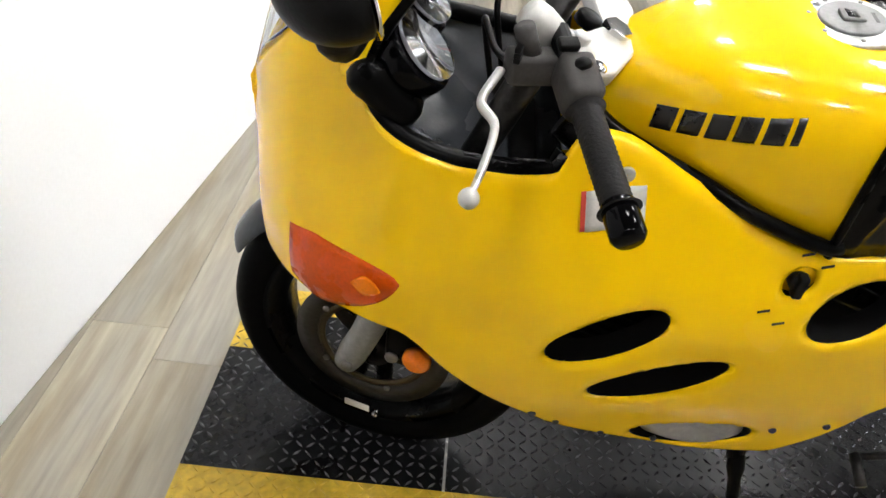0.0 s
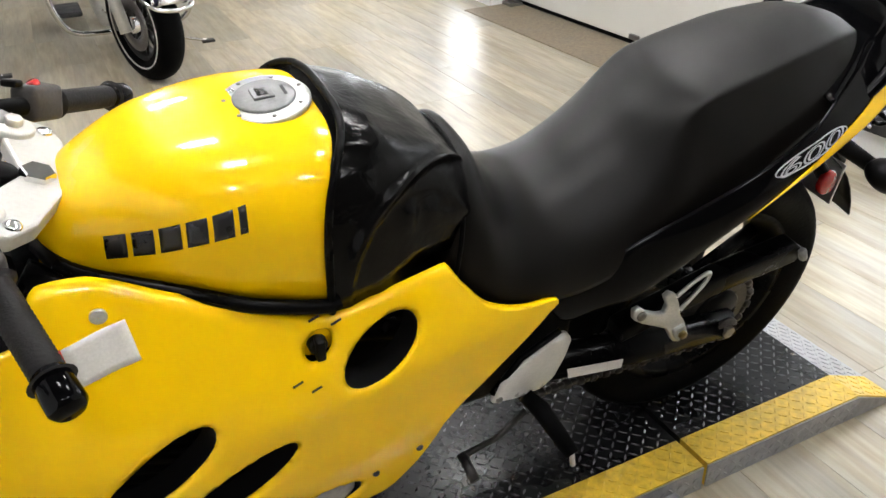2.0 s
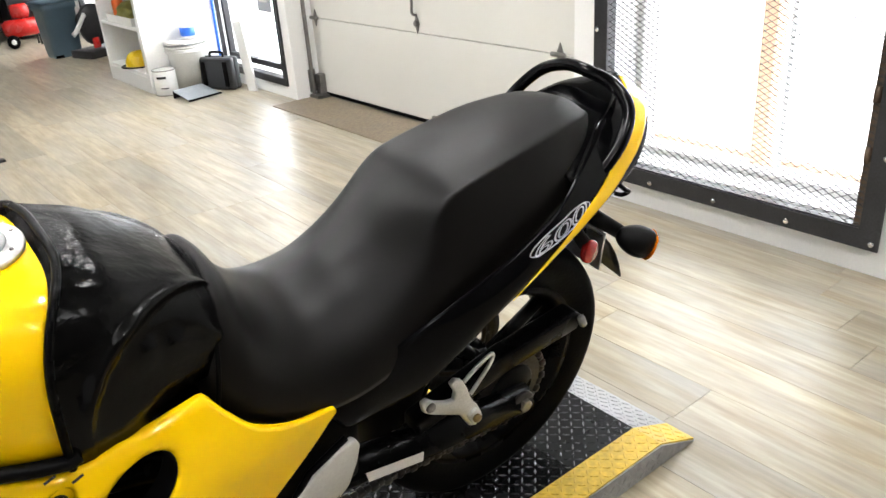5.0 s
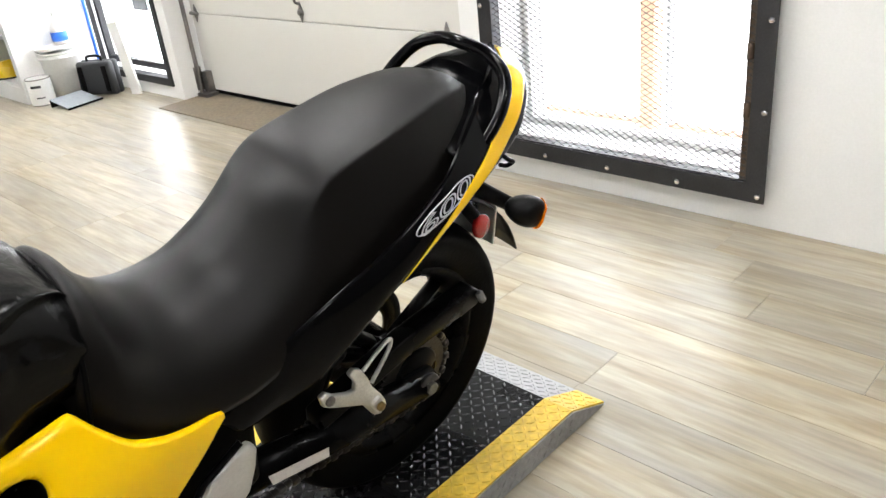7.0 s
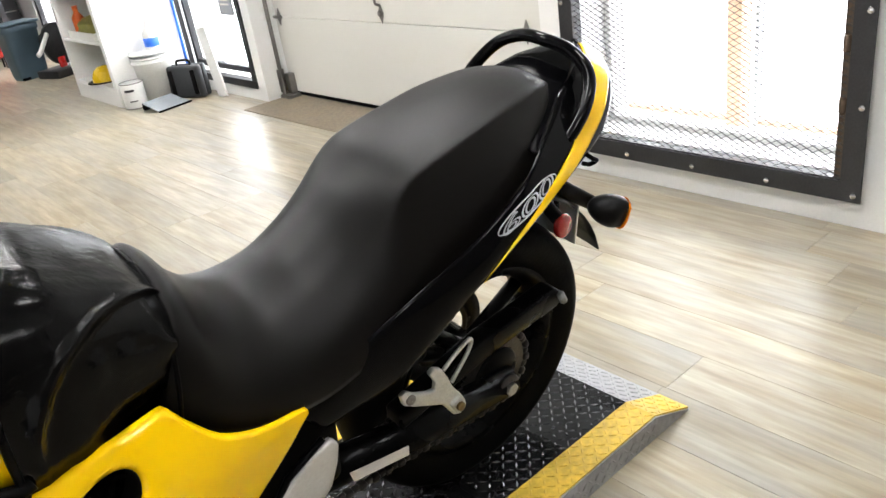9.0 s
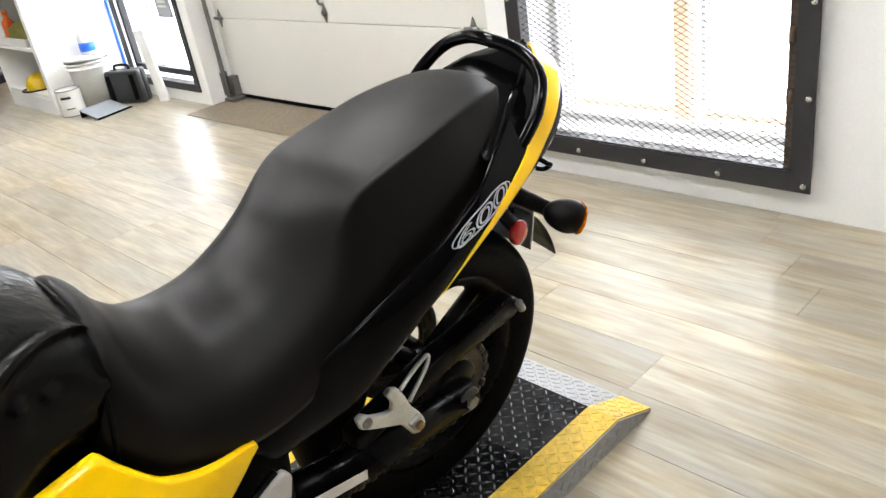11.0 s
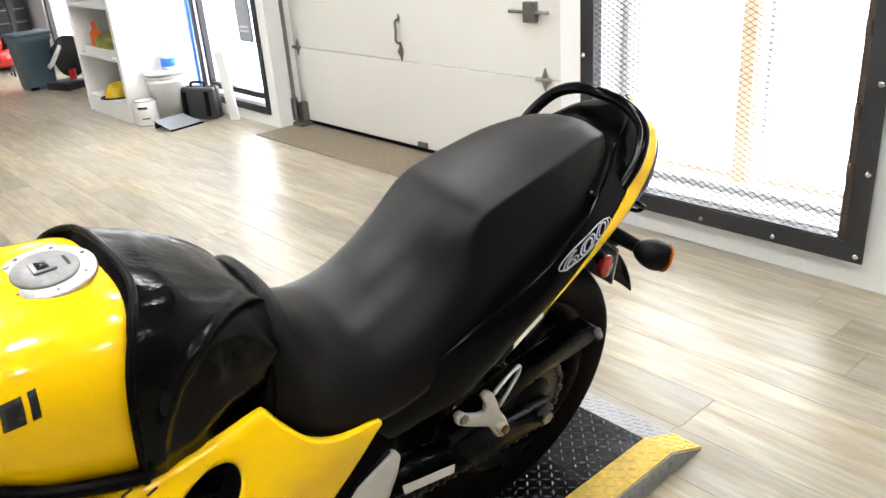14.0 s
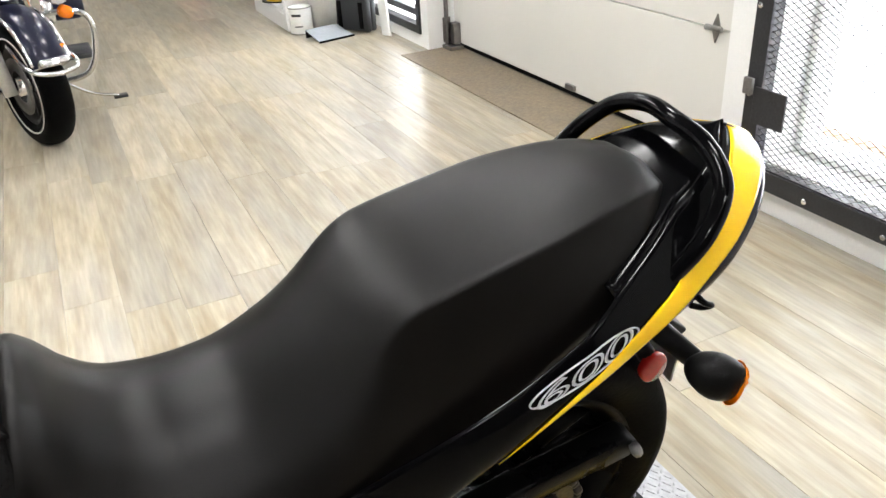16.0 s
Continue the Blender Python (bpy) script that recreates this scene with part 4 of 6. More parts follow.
def tank_ring(x, wf, tf, lf, grow=0.0, n=40, e=TE):
    w, zt, zl = wf(x) + grow, tf(x) + grow, lf(x) - grow * 0.5
    ring = []
    for k in range(n + 1):
        a = math.pi * k / n
        ring.append((x, -w * math.copysign(abs(math.cos(a)) ** e, math.cos(a)), zl + (zt - zl) * abs(math.sin(a)) ** e))
    return ring


def tank_y(x, z):
    sn = ((z - TL(x)) / (TT(x) - TL(x))) ** (1 / TE)
    return -TW(x) * (1 - sn * sn) ** (TE / 2)


tank = part("fuel_tank", rings([tank_ring(x, TW, TT, TL) for x in list(np.linspace(0.300, 0.34, 14)) + list(np.linspace(0.35, 0.695, 36))], True), YELLOW, bike, "glossy yellow fuel tank")
both("tank_seam", lambda: tube([(x, -TW(x) - 0.008, TL(x) + 0.005 + 0.05 * max(0, 0.52 - x)) for x in np.linspace(0.305, 0.63, 24)], 0.010, 8), SATIN_BLACK, bike, "black rubber seam under the tank")

# the maker's word on the tank side as six plain bars
for k in range(6):
    f0, f1 = k / 6 + 0.012, (k + 1) / 6 - 0.022 + (0.0 if k < 5 else -0.08)
    pts = []
    for f_, h in ((f0, 0), (f1, 0), (f1, 1), (f0, 1)):
        x = 0.374 + (0.549 - 0.374) * f_ + 0.003 * h
        z = 0.832 + (0.872 - 0.832) * f_ + h * 0.031
        pts.append((x, z))
    loops = []
    for i in range(5):
        row = []
        for j in range(5):
            u, v = i / 4, j / 4
            x = (pts[0][0] * (1 - u) + pts[1][0] * u) * (1 - v) + (pts[3][0] * (1 - u) + pts[2][0] * u) * v
            z = (pts[0][1] * (1 - u) + pts[1][1] * u) * (1 - v) + (pts[3][1] * (1 - u) + pts[2][1] * u) * v
            row.append((x, tank_y(x, z) - 0.0012, z))
        loops.append(row)
    for s in (0, 1):
        bm = rings(loops, False)
        if s:
            transform(bm, MIRROR)
        thicken(part("tank_decal", bm, DECAL_BLACK, tank, "black block of the tank marking"), 0.0008, 0)

# filler cap
CN = Vector((-0.06, 0, 1)).normalized()
capc = Vector((0.604, 0, 0.939))
cap = part("filler_cap", merge(disc(capc, 0.059, CN, 0.008, 48, 0.003)), ALLOY, bike, "brushed alloy filler cap ring")
part("cap_centre", disc(capc + CN * 0.007, 0.040, CN, 0.005, 40, 0.002), GREY_ALLOY, cap, "grey cap flap")
part("key_cover", transform(box(-0.016, 0.012, -0.013, 0.013, 0, 0.004, 0.0015), Matrix.Translation(capc + CN * 0.012)), GREY_ALLOY, cap)
part("key_slot", transform(box(-0.010, 0.004, -0.009, 0.009, 0.003, 0.005), Matrix.Translation(capc + CN * 0.012)), DECAL_BLACK, cap)
for x in (0.024, 0.040):
    part("cap_mark", transform(box(x, x + 0.006, -0.012, 0.012, 0, 0.0015), Matrix.Translation(capc + CN * (0.0122 if x < 0.03 else 0.0082))), DECAL_BLACK, cap, "", False)
for k in range(7):
    a = 2 * math.pi * k / 7 + 0.2
    part("cap_screw", disc(capc + CN * 0.007 + Vector((0.050 * math.cos(a), 0.050 * math.sin(a), 0.050 * math.cos(a) * 0.06)), 0.0028, CN, 0.002, 10), STEEL, cap)

# ---- black vinyl rear cover of the tank ----
CW = curve((0.615, 0.178), (0.68, 0.176), (0.73, 0.165), (0.77, 0.150), (0.82, 0.136), (0.87, 0.112))
CT = curve((0.615, 0.947), (0.66, 0.945), (0.71, 0.933), (0.76, 0.910), (0.81, 0.880), (0.85, 0.845), (0.87, 0.810))
CL = curve((0.615, 0.728), (0.64, 0.715), (0.70, 0.722), (0.76, 0.735), (0.82, 0.728), (0.87, 0.700))


def bow(x, a):
    """The cover's front edge bows rearwards over the top of the tank."""
    return 0.062 * math.sin(math.pi * a) ** 3 * max(0, 1 - (x - 0.616) / 0.20)


def cover_ring(x):
    ring = []
    for k, p in enumerate(tank_ring(x, CW, CT, CL, 0.0, 72, 0.58)):
        a = k / 72
        q = Vector(tank_ring(x + bow(x, a), CW, CT, CL, 0.0, 72, 0.58)[k])
        fold = 0.004 * noise.noise(Vector((x * 14, a * 8, 3.0)))
        for side in (0.0, 1.0):
            t = abs(a - side)
            # the ridge of the side flap runs from the seat down to the front; the flap tucks in below it
            d = t - (0.05 + 0.30 * max(0, min(1.2, (x - 0.65) / 0.18)) ** 0.8)
            if x > 0.645 and t < 0.5:
                fold += 0.011 * math.exp(-(d / 0.022) ** 2)
                fold -= 0.006 / (1 + math.exp(d / 0.012)) * min(1, (x - 0.645) / 0.03)
                fold += 0.008 * math.exp(-((t - 0.10) / 0.03) ** 2) * noise.noise(Vector((x * 40, side * 9, 1.5)))
        fold += 0.0022 * noise.noise(Vector((x * 8 + a * 14, a * 22, 11.0)))
        n = Vector((0, q.y, (q.z - 0.80))).normalized()
        ring.append(q + n * (fold + 0.002))
    return ring


thicken(part("tank_cover", rings([cover_ring(x) for x in np.linspace(0.616, 0.864, 52)], True), COVER, bike, "creased black vinyl cover behind the tank"), 0.002)
part("cover_piping", tube([tank_ring(0.619 + bow(0.619, k / 40), CW, CT, CL, 0.003, 40, 0.58)[k] for k in range(41)], 0.0055, 8), SATIN_BLACK, bike, "black edge piping")

# ---- seat ----
ST = curve((0.842, 0.825), (0.850, 0.848), (0.862, 0.855), (0.880, 0.838), (0.905, 0.795), (0.95, 0.755), (1.00, 0.741), (1.06, 0.748), (1.14, 0.789), (1.20, 0.836), (1.225, 0.851), (1.25, 0.864), (1.275, 0.873), (1.35, 0.890), (1.48, 0.912), (1.56, 0.918), (1.62, 0.912), (1.658, 0.888), (1.680, 0.850))
SL = curve((0.842, 0.700), (0.855, 0.665), (0.88, 0.636), (0.94, 0.61), (1.02, 0.602), (1.146, 0.632), (1.34, 0.715), (1.5, 0.800), (1.680, 0.828))
SW = curve((0.842, 0.136), (0.86, 0.150), (0.9, 0.166), (1.0, 0.176), (1.15, 0.176), (1.3, 0.171), (1.42, 0.161), (1.50, 0.149), (1.57, 0.131), (1.625, 0.106), (1.662, 0.068), (1.680, 0.03))
SE = curve((0.842, 0.72), (0.88, 0.78), (0.95, 0.92), (1.10, 0.90), (1.19, 0.76), (1.245, 0.58), (1.58, 0.52), (1.680, 0.7))


SHOULDER = curve((1.15, 0.098), (1.27, 0.101), (1.42, 0.098), (1.52, 0.086), (1.60, 0.066), (1.65, 0.040), (1.680, 0.016))


def seat_ring(x, n=44):
    """A section of the seat: rounded under the rider, flat-topped with a shoulder under the pillion."""
    w, zt, zl, e = SW(x), ST(x), SL(x), SE(x)
    f = min(1, max(0, (x - 1.17) / 0.10))
    f = f * f * (3 - 2 * f)
    sh, drop = SHOULDER(x), min(0.014, (zt - zl) * 0.3)
    ring = []
    for k in range(n + 1):
        a = math.pi * k / n
        c, s_ = math.cos(a), math.sin(a)
        y = -w * math.copysign(abs(c) ** e, c)
        z = zl + (zt - zl) * s_ ** (e + 0.1)
        y *= 1 - (0.12 + 0.12 * min(1, max(0, (x - 1.0) / 0.2))) * ((z - zl) / (zt - zl)) ** 1.5
        # the flat-topped section: up the side, round the shoulder, across the top
        q = min(k, n - k) / (n / 2)
        if q < 0.5:
            u = q / 0.5
            fy, fz = w + (sh + 0.006 - w) * u ** 1.25, zl + (zt - drop - zl) * u
        elif q < 0.66:
            u = (q - 0.5) / 0.16
            fy, fz = sh + 0.006 - 0.018 * u * u, zt - drop + (drop - 0.006) * (1 - (1 - u) ** 2)
        else:
            u = (q - 0.66) / 0.34
            fy, fz = (sh - 0.012) * (1 - u), zt - 0.006 + 0.006 * (1 - (1 - u) ** 2)
        fy = -fy if k <= n / 2 else fy
        back = 0.036 * (1 - (z - zl) / (zt - zl)) * max(0, 1 - (x - 0.842) / 0.14)
        ring.append((x - back, y + (fy - y) * f, z + (fz - z) * f))
    return ring


seat = part("seat", rings([seat_ring(x) for x in list(np.linspace(0.842, 0.885, 12)) + list(np.linspace(0.892, 1.60, 72)) + list(np.linspace(1.605, 1.680, 16))], True), VINYL, bike, "worn black vinyl two-level seat")
part("seat_piping", tube([Vector(p) for p in seat_ring(0.851)], 0.004, 8), SATIN_BLACK, seat)

# ---- tail ----
TEND = 1.853
AW = curve((0.985, 0.172), (1.08, 0.19), (1.2, 0.208), (1.325, 0.216), (1.45, 0.206), (1.55, 0.190), (1.65, 0.168), (1.70, 0.153), (1.75, 0.128), (1.79, 0.100), (1.82, 0.070), (1.842, 0.037), (TEND, 0.0))
AL = curve((0.985, 0.575), (1.02, 0.535), (1.07, 0.548), (1.14, 0.562), (1.19, 0.592), (1.325, 0.683), (1.5, 0.755), (1.6, 0.785), (1.66, 0.800), (1.73, 0.825), (1.79, 0.848), (TEND, 0.875))
AT = curve((0.985, 0.605), (1.05, 0.63), (1.18, 0.695), (1.29, 0.742), (1.42, 0.798), (1.5, 0.838), (1.6, 0.874), (1.7, 0.905), (1.78, 0.922), (TEND, 0.930))


def tail_point(x, v, out=0.0):
    """A place on the tail's left side: v from its lower edge (0) to its upper edge (1), set in along the plan's normal."""
    lo, hi, w = AL(x), AT(x), AW(x)
    rear_end = min(1, max(0, (x - 1.45) / 0.2))
    inset = (0.030 + 0.055 * rear_end) * v ** 1.6 + 0.012 * (1 - v) ** 3 - out
    slope = (AW(min(x, TEND - 0.004) + 0.004) - AW(min(x, TEND - 0.004) - 0.004)) / 0.008
    n = math.hypot(1, slope)
    return Vector((x + inset * slope / n * rear_end, -max(0.0, w - inset / n), lo + (hi - lo) * v))


TXS = list(np.linspace(0.985, 1.70, 60)) + list(np.linspace(1.71, TEND, 34))


def tail_side():
    return rings([[tail_point(x, v) for v in np.linspace(0, 1, 12)] for x in TXS], False)


for ob in both("tail_panel", tail_side, BLACK_GLOSS, bike, "glossy black tail panel"):
    thicken(ob, 0.003)


def tail_deck():
    loops = []
    for x in np.linspace(1.50, TEND, 34):
        e = tail_point(x, 1.0)
        loops.append([(e.x, e.y * u, e.z + 0.006 * (1 - u * u)) for u in np.linspace(1, -1, 17)])
    return rings(loops, False)


thicken(part("tail_deck", tail_deck(), BLACK_GLOSS, bike, "black tail top behind the seat"), 0.003)


def stripe():
    h0 = curve((1.325, 0.02), (1.40, 0.06), (1.55, 0.10), (1.60, 0.16), (1.66, 0.27), (1.72, 0.34), (1.78, 0.40), (TEND, 0.42))
    h1 = curve((1.325, 0.03), (1.40, 0.24), (1.50, 0.40), (1.58, 0.49), (1.615, 0.56), (1.63, 0.62), (1.68, 0.68), (1.74, 0.80), (1.80, 0.90), (TEND, 0.92))
    xs = list(np.linspace(1.325, 1.70, 44)) + list(np.linspace(1.706, TEND, 34))
    return rings([[tail_point(x, h0(x) + (h1(x) - h0(x)) * v, 0.0024) for v in np.linspace(0, 1, 10)] for x in xs], False)


for ob in both("tail_stripe", stripe, YELLOW, bike, "yellow stripe along the tail"):
    thicken(ob, 0.001, 0)

# the displacement number in outlined slanted figures
font = bpy.data.curves.new("tail_number", "FONT")
font.body, font.size, font.shear, font.extrude = "600", 1.0, 0.15, 0.0
font.fill_mode, font.bevel_depth, font.bevel_resolution, font.resolution_u = "NONE", 0.026, 1, 4
tmp = new("tmp_text", font)
bpy.context.view_layer.update()
txt = bpy.data.meshes.new_from_object(tmp)
bpy.data.objects.remove(tmp)
bm = bmesh.new()
bm.from_mesh(txt)
bpy.data.meshes.remove(txt)
tx0, tx1 = min(v.co.x for v in bm.verts), max(v.co.x for v in bm.verts)
ty1 = max(v.co.y for v in bm.verts)
for v in bm.verts:
    f_, g_ = (v.co.x - tx0) / (tx1 - tx0), v.co.y / ty1
    v.co = tail_point(1.374 + 0.140 * f_, 0.72 - 0.27 * f_ + 0.29 * (g_ - 0.5), 0.0012 + max(0.0, v.co.z) * 0.02)
part("tail_number", bm, DECAL_SILVER, bike, "silver outlined number 600")


def number_ring():
    path = []
    for k in range(49):
        a = 2 * math.pi * k / 48
        f_ = 0.5 + 0.56 * math.cos(a)
        g_ = 0.5 + 0.62 * math.sin(a)
        path.append(tail_point(1.374 + 0.140 * f_, 0.72 - 0.27 * f_ + 0.29 * (g_ - 0.5), 0.0008))
    return tube(path, 0.0012, 6)


part("number_outline", number_ring(), DECAL_SILVER, bike, "silver oval outline")

rail = smooth_path([(1.560, -0.140, 0.800), (1.592, -0.144, 0.830), (1.638, -0.140, 0.878), (1.674, -0.113, 0.922), (1.684, -0.060, 0.948), (1.680, 0.0, 0.955),
                    (1.684, 0.060, 0.948), (1.674, 0.113, 0.922), (1.638, 0.140, 0.878), (1.592, 0.144, 0.830), (1.560, 0.140, 0.800)], 8)
gr = part("grab_rail", tube(rail, 0.0125, 14), BLACK_GLOSS, bike, "glossy black tubular grab rail")
part("rail_bracket", box(1.655, 1.69, -0.09, 0.09, 0.862, 0.880, 0.006), SATIN_BLACK, gr)
# helmet hook
part("helmet_hook", tube(smooth_path([(1.625, -0.15, 0.80), (1.64, -0.165, 0.785), (1.655, -0.165, 0.775), (1.65, -0.155, 0.765), (1.635, -0.15, 0.77)], 6), 0.0045, 8), SATIN_BLACK, bike)


def rear_signal():
    bm = bmesh.new()
    bmesh.ops.create_uvsphere(bm, u_segments=24, v_segments=14, radius=1)
    for v in bm.verts:
        x, y, z = v.co
        k = 1 - 0.35 * max(0, x)
        v.co = (min(x, 0.55) * 0.046, y * 0.033 * k, z * 0.031 * (1 + 0.15 * x))
    return bm


for s in (-1, 1):
    m = pose(1.650, s * 0.212, 0.690, 0, 18, s * 35)
    sg = part("rear_indicator", transform(rear_signal(), m), BLACK_PLASTIC, bike, "black rear indicator housing")
    lens = rear_signal()
    for v in lens.verts:
        v.co.x = max(v.co.x, 0.022) + (0.005 if v.co.x > 0.02 else 0.002)
        v.co.y *= 0.97
        v.co.z *= 0.97
    part("indicator_lens", transform(lens, m), AMBER_BRIGHT, sg, "amber indicator lens")
    part("indicator_stem", tube([(1.60, s * 0.09, 0.725), (1.64, s * 0.185, 0.695)], [0.018, 0.014], 12), BLACK_PLASTIC, sg)
    rf = part("side_reflector", merge(disc((1.643, s * 0.105, 0.612), 0.025, (0.1, s, 0.15), 0.012, 24, 0.003)), RED, bike, "round red side reflector")
    part("reflector_mount", tube([(1.62, s * 0.06, 0.67), (1.64, s * 0.10, 0.625)], 0.014, 10), BLACK_PLASTIC, rf)
part("plate_bracket", box(1.715, 1.72, -0.09, 0.09, 0.525, 0.62, 0.002), ALLOY, bike, "bare alloy plate bracket", False)
part("tail_lamp", box(1.70, 1.79, -0.07, 0.07, 0.80, 0.86, 0.015), RED, bike, "red tail lamp")
fend = []
for k in range(18):
    a = radians(20 + 120 * k / 17)
    fend.append([(1.475 + 0.36 * math.cos(a), 0.085 * u, 0.345 + (0.36 + 0.02 * (1 - u * u)) * math.sin(a)) for u in np.linspace(-1, 1, 9)])
thicken(part("rear_mudguard", rings(fend, False), BLACK_PLASTIC, bike, "black inner rear mudguard"), 0.004)
part("mudguard_tail", transform(box(-0.10, 0.10, -0.075, 0.075, -0.006, 0.006, 0.004), pose(1.66, 0, 0.68, 0, 42, 0)), BLACK_PLASTIC, bike)

# ---- running gear ----
part("engine_block", merge(box(0.36, 0.80, -0.135, 0.135, 0.25, 0.42, 0.03), transform(box(-0.12, 0.12, -0.15, 0.15, -0.14, 0.14, 0.02), pose(0.45, 0, 0.50, 0, 25, 0))), ENGINE, bike, "dark engine block inside the fairing", False)
part("inner_cover", box(0.80, 1.06, -0.148, 0.148, 0.37, 0.585, 0.02), ENGINE, bike, "black inner panel behind the heel plate")
part("airbox", box(0.60, 0.86, -0.110, 0.110, 0.44, 0.68, 0.02), ENGINE, bike, "black airbox under the seat")
part("battery_tray", box(0.86, 1.30, -0.10, 0.10, 0.46, 0.595, 0.02), ENGINE, bike)
for k in range(-5, 6):
    part("cooling_fin", transform(box(-0.125, 0.125, -0.158, 0.158, -0.004, 0.004, 0.002), pose(0.45 + 0.02 * k * 0.42, 0, 0.50 + 0.02 * k * 0.9, 0, 25, 0)), ENGINE, bike, "", False)
part("radiator", box(0.22, 0.26, -0.16, 0.16, 0.42, 0.72, 0.01), ENGINE, bike)
for s in (-1, 1):
    part("engine_cover", transform(lathe([(0, 0.0005), (-0.006, 0.03), (-0.012, 0.05), (0.0, 0.075), (0.03, 0.085), (0.06, 0.085)], 36, "y"), pose(0.552, s * 0.204, 0.362) @ Matrix.Diagonal((1.08, -s, 0.56, 1))), CAST_COVER, bike, "dull grey cast engine side cover")
    part("frame_beam", tube(smooth_path([(0.28, s * 0.07, 0.81), (0.45, s * 0.12, 0.70), (0.75, s * 0.125, 0.60), (0.93, s * 0.115, 0.46), (0.97, s * 0.12, 0.36)], 6), 0.026, 12), SATIN_BLACK, bike, "black perimeter frame beam")
    part("subframe_rail", tube([(0.94, s * 0.10, 0.55), (1.25, s * 0.12, 0.62), (1.60, s * 0.09, 0.75)], 0.016, 10), SATIN_BLACK, bike)
    # heel plate at the swingarm pivot
    o = [(0.889, 0.402), (0.905, 0.442), (0.945, 0.480), (0.99, 0.508), (1.022, 0.518), (1.034, 0.500), (1.028, 0.462), (1.012, 0.415), (0.99, 0.395), (0.94, 0.392)]
    hp = part("heel_plate", slab([(x, s * 0.165, z) for x, z in o], (0, s, 0.0), 0.016, 0.006), PALE_ALLOY, bike, "pale silver cast heel plate")
    part("plate_bolt", disc((0.903, s * 0.178, 0.408), 0.007, (0, s, 0), 0.006, 10, 0.002), STEEL, hp)
    part("plate_trim", tube([(0.895, s * 0.17, 0.416), (0.94, s * 0.172, 0.486), (1.01, s * 0.172, 0.524)], 0.006, 8), SATIN_BLACK, hp)
    pg = part("rider_footpeg", tube([(0.955, s * 0.18, 0.395), (0.975, s * 0.205, 0.375), (0.99, s * 0.29, 0.345)], [0.014, 0.017, 0.014], 12), RUBBER, bike, "folding rubber rider footpeg")
    part("peg_feeler", tube([(0.99, s * 0.287, 0.345), (0.995, s * 0.291, 0.315)], 0.005, 8), ALLOY, pg)
    # pillion bracket
    y = s * 0.154
    o = [(1.173, 0.496), (1.179, 0.472), (1.200, 0.456), (1.268, 0.415), (1.296, 0.370), (1.314, 0.362), (1.326, 0.388), (1.313, 0.414), (1.294, 0.442), (1.281, 0.475), (1.266, 0.503), (1.249, 0.514), (1.238, 0.506), (1.252, 0.480), (1.250, 0.462), (1.234, 0.466), (1.205, 0.482), (1.186, 0.500)]
    br = part("pillion_bracket", merge(slab([(x, y, z) for x, z in o], (0, s, 0), 0.012, 0.003), tube(smooth_path([(1.274, y + s * 0.006, 0.492), (1.312, y, 0.507), (1.345, y, 0.520), (1.343, y, 0.496), (1.294, y + s * 0.006, 0.450)], 5), 0.0042, 8)), ALLOY, bike, "silver forked pillion footpeg bracket")
    part("peg_socket", transform(box(-0.013, 0.013, -0.006, 0.010, -0.017, 0.017, 0.004), pose(1.302, s * 0.168, 0.398, 0, -28, 0)), ALLOY, br)
    part("bracket_bolt", disc((1.192, s * 0.164, 0.480), 0.010, (0, s, 0), 0.008, 12, 0.002), STEEL, br)
    part("bracket_bolt", disc((1.300, s * 0.176, 0.400), 0.009, (0, s, 0), 0.008, 12, 0.002), mat("dull_brass", (0.25, 0.17, 0.06), 0.4, 0.6), br)
    arm = part("swingarm", merge(tube([(0.99, s * 0.115, 0.385), (1.25, s * 0.122, 0.335), (1.50, s * 0.125, 0.305)], [0.036, 0.034, 0.03], 12, None, 0.6)), SATIN_BLACK, bike, "black box-section swingarm")
    part("axle_plate", disc((1.475, s * 0.132, 0.305), 0.030, (0, s, 0), 0.010, 20, 0.003), DARK_STEEL, arm)
    part("axle_nut", disc((1.475, s * 0.140, 0.305), 0.016, (0, s, 0), 0.012, 6, 0.002), STEEL, arm, "", False)
part("arm_sticker", slab([(1.066, -0.148, 0.378), (1.196, -0.150, 0.350), (1.196, -0.150, 0.326), (1.073, -0.148, 0.351)], (0, -1, 0), 0.001), LABEL_WHITE, bike, "white caution sticker on the swingarm", False)
guard = part("chain_guard", slab([(1.20, -0.125, 0.40), (1.42, -0.125, 0.455), (1.62, -0.125, 0.475), (1.645, -0.125, 0.455), (1.635, -0.125, 0.425), (1.42, -0.125, 0.405), (1.20, -0.125, 0.36)], (0, 1, 0), 0.045, 0.006), SATIN_BLACK, bike, "black chain guard")
part("guard_tip", tube([(1.628, -0.132, 0.462), (1.64, -0.132, 0.44)], 0.009, 8), GREY_ALLOY, guard)
sp = []
for k in range(84):
    a = 2 * math.pi * k / 84
    r = 0.092 + (0.005 if k % 2 else -0.002)
    sp.append((1.475 + r * math.cos(a), -0.092, 0.318 + r * math.sin(a)))
spk = part("rear_sprocket", slab(sp, (0, -1, 0), 0.006), DARK_STEEL, bike, "steel rear sprocket", False)
part("sprocket_carrier", disc((1.475, -0.085, 0.318), 0.06, (0, -1, 0), 0.02, 28, 0.004), SATIN_BLACK, spk)


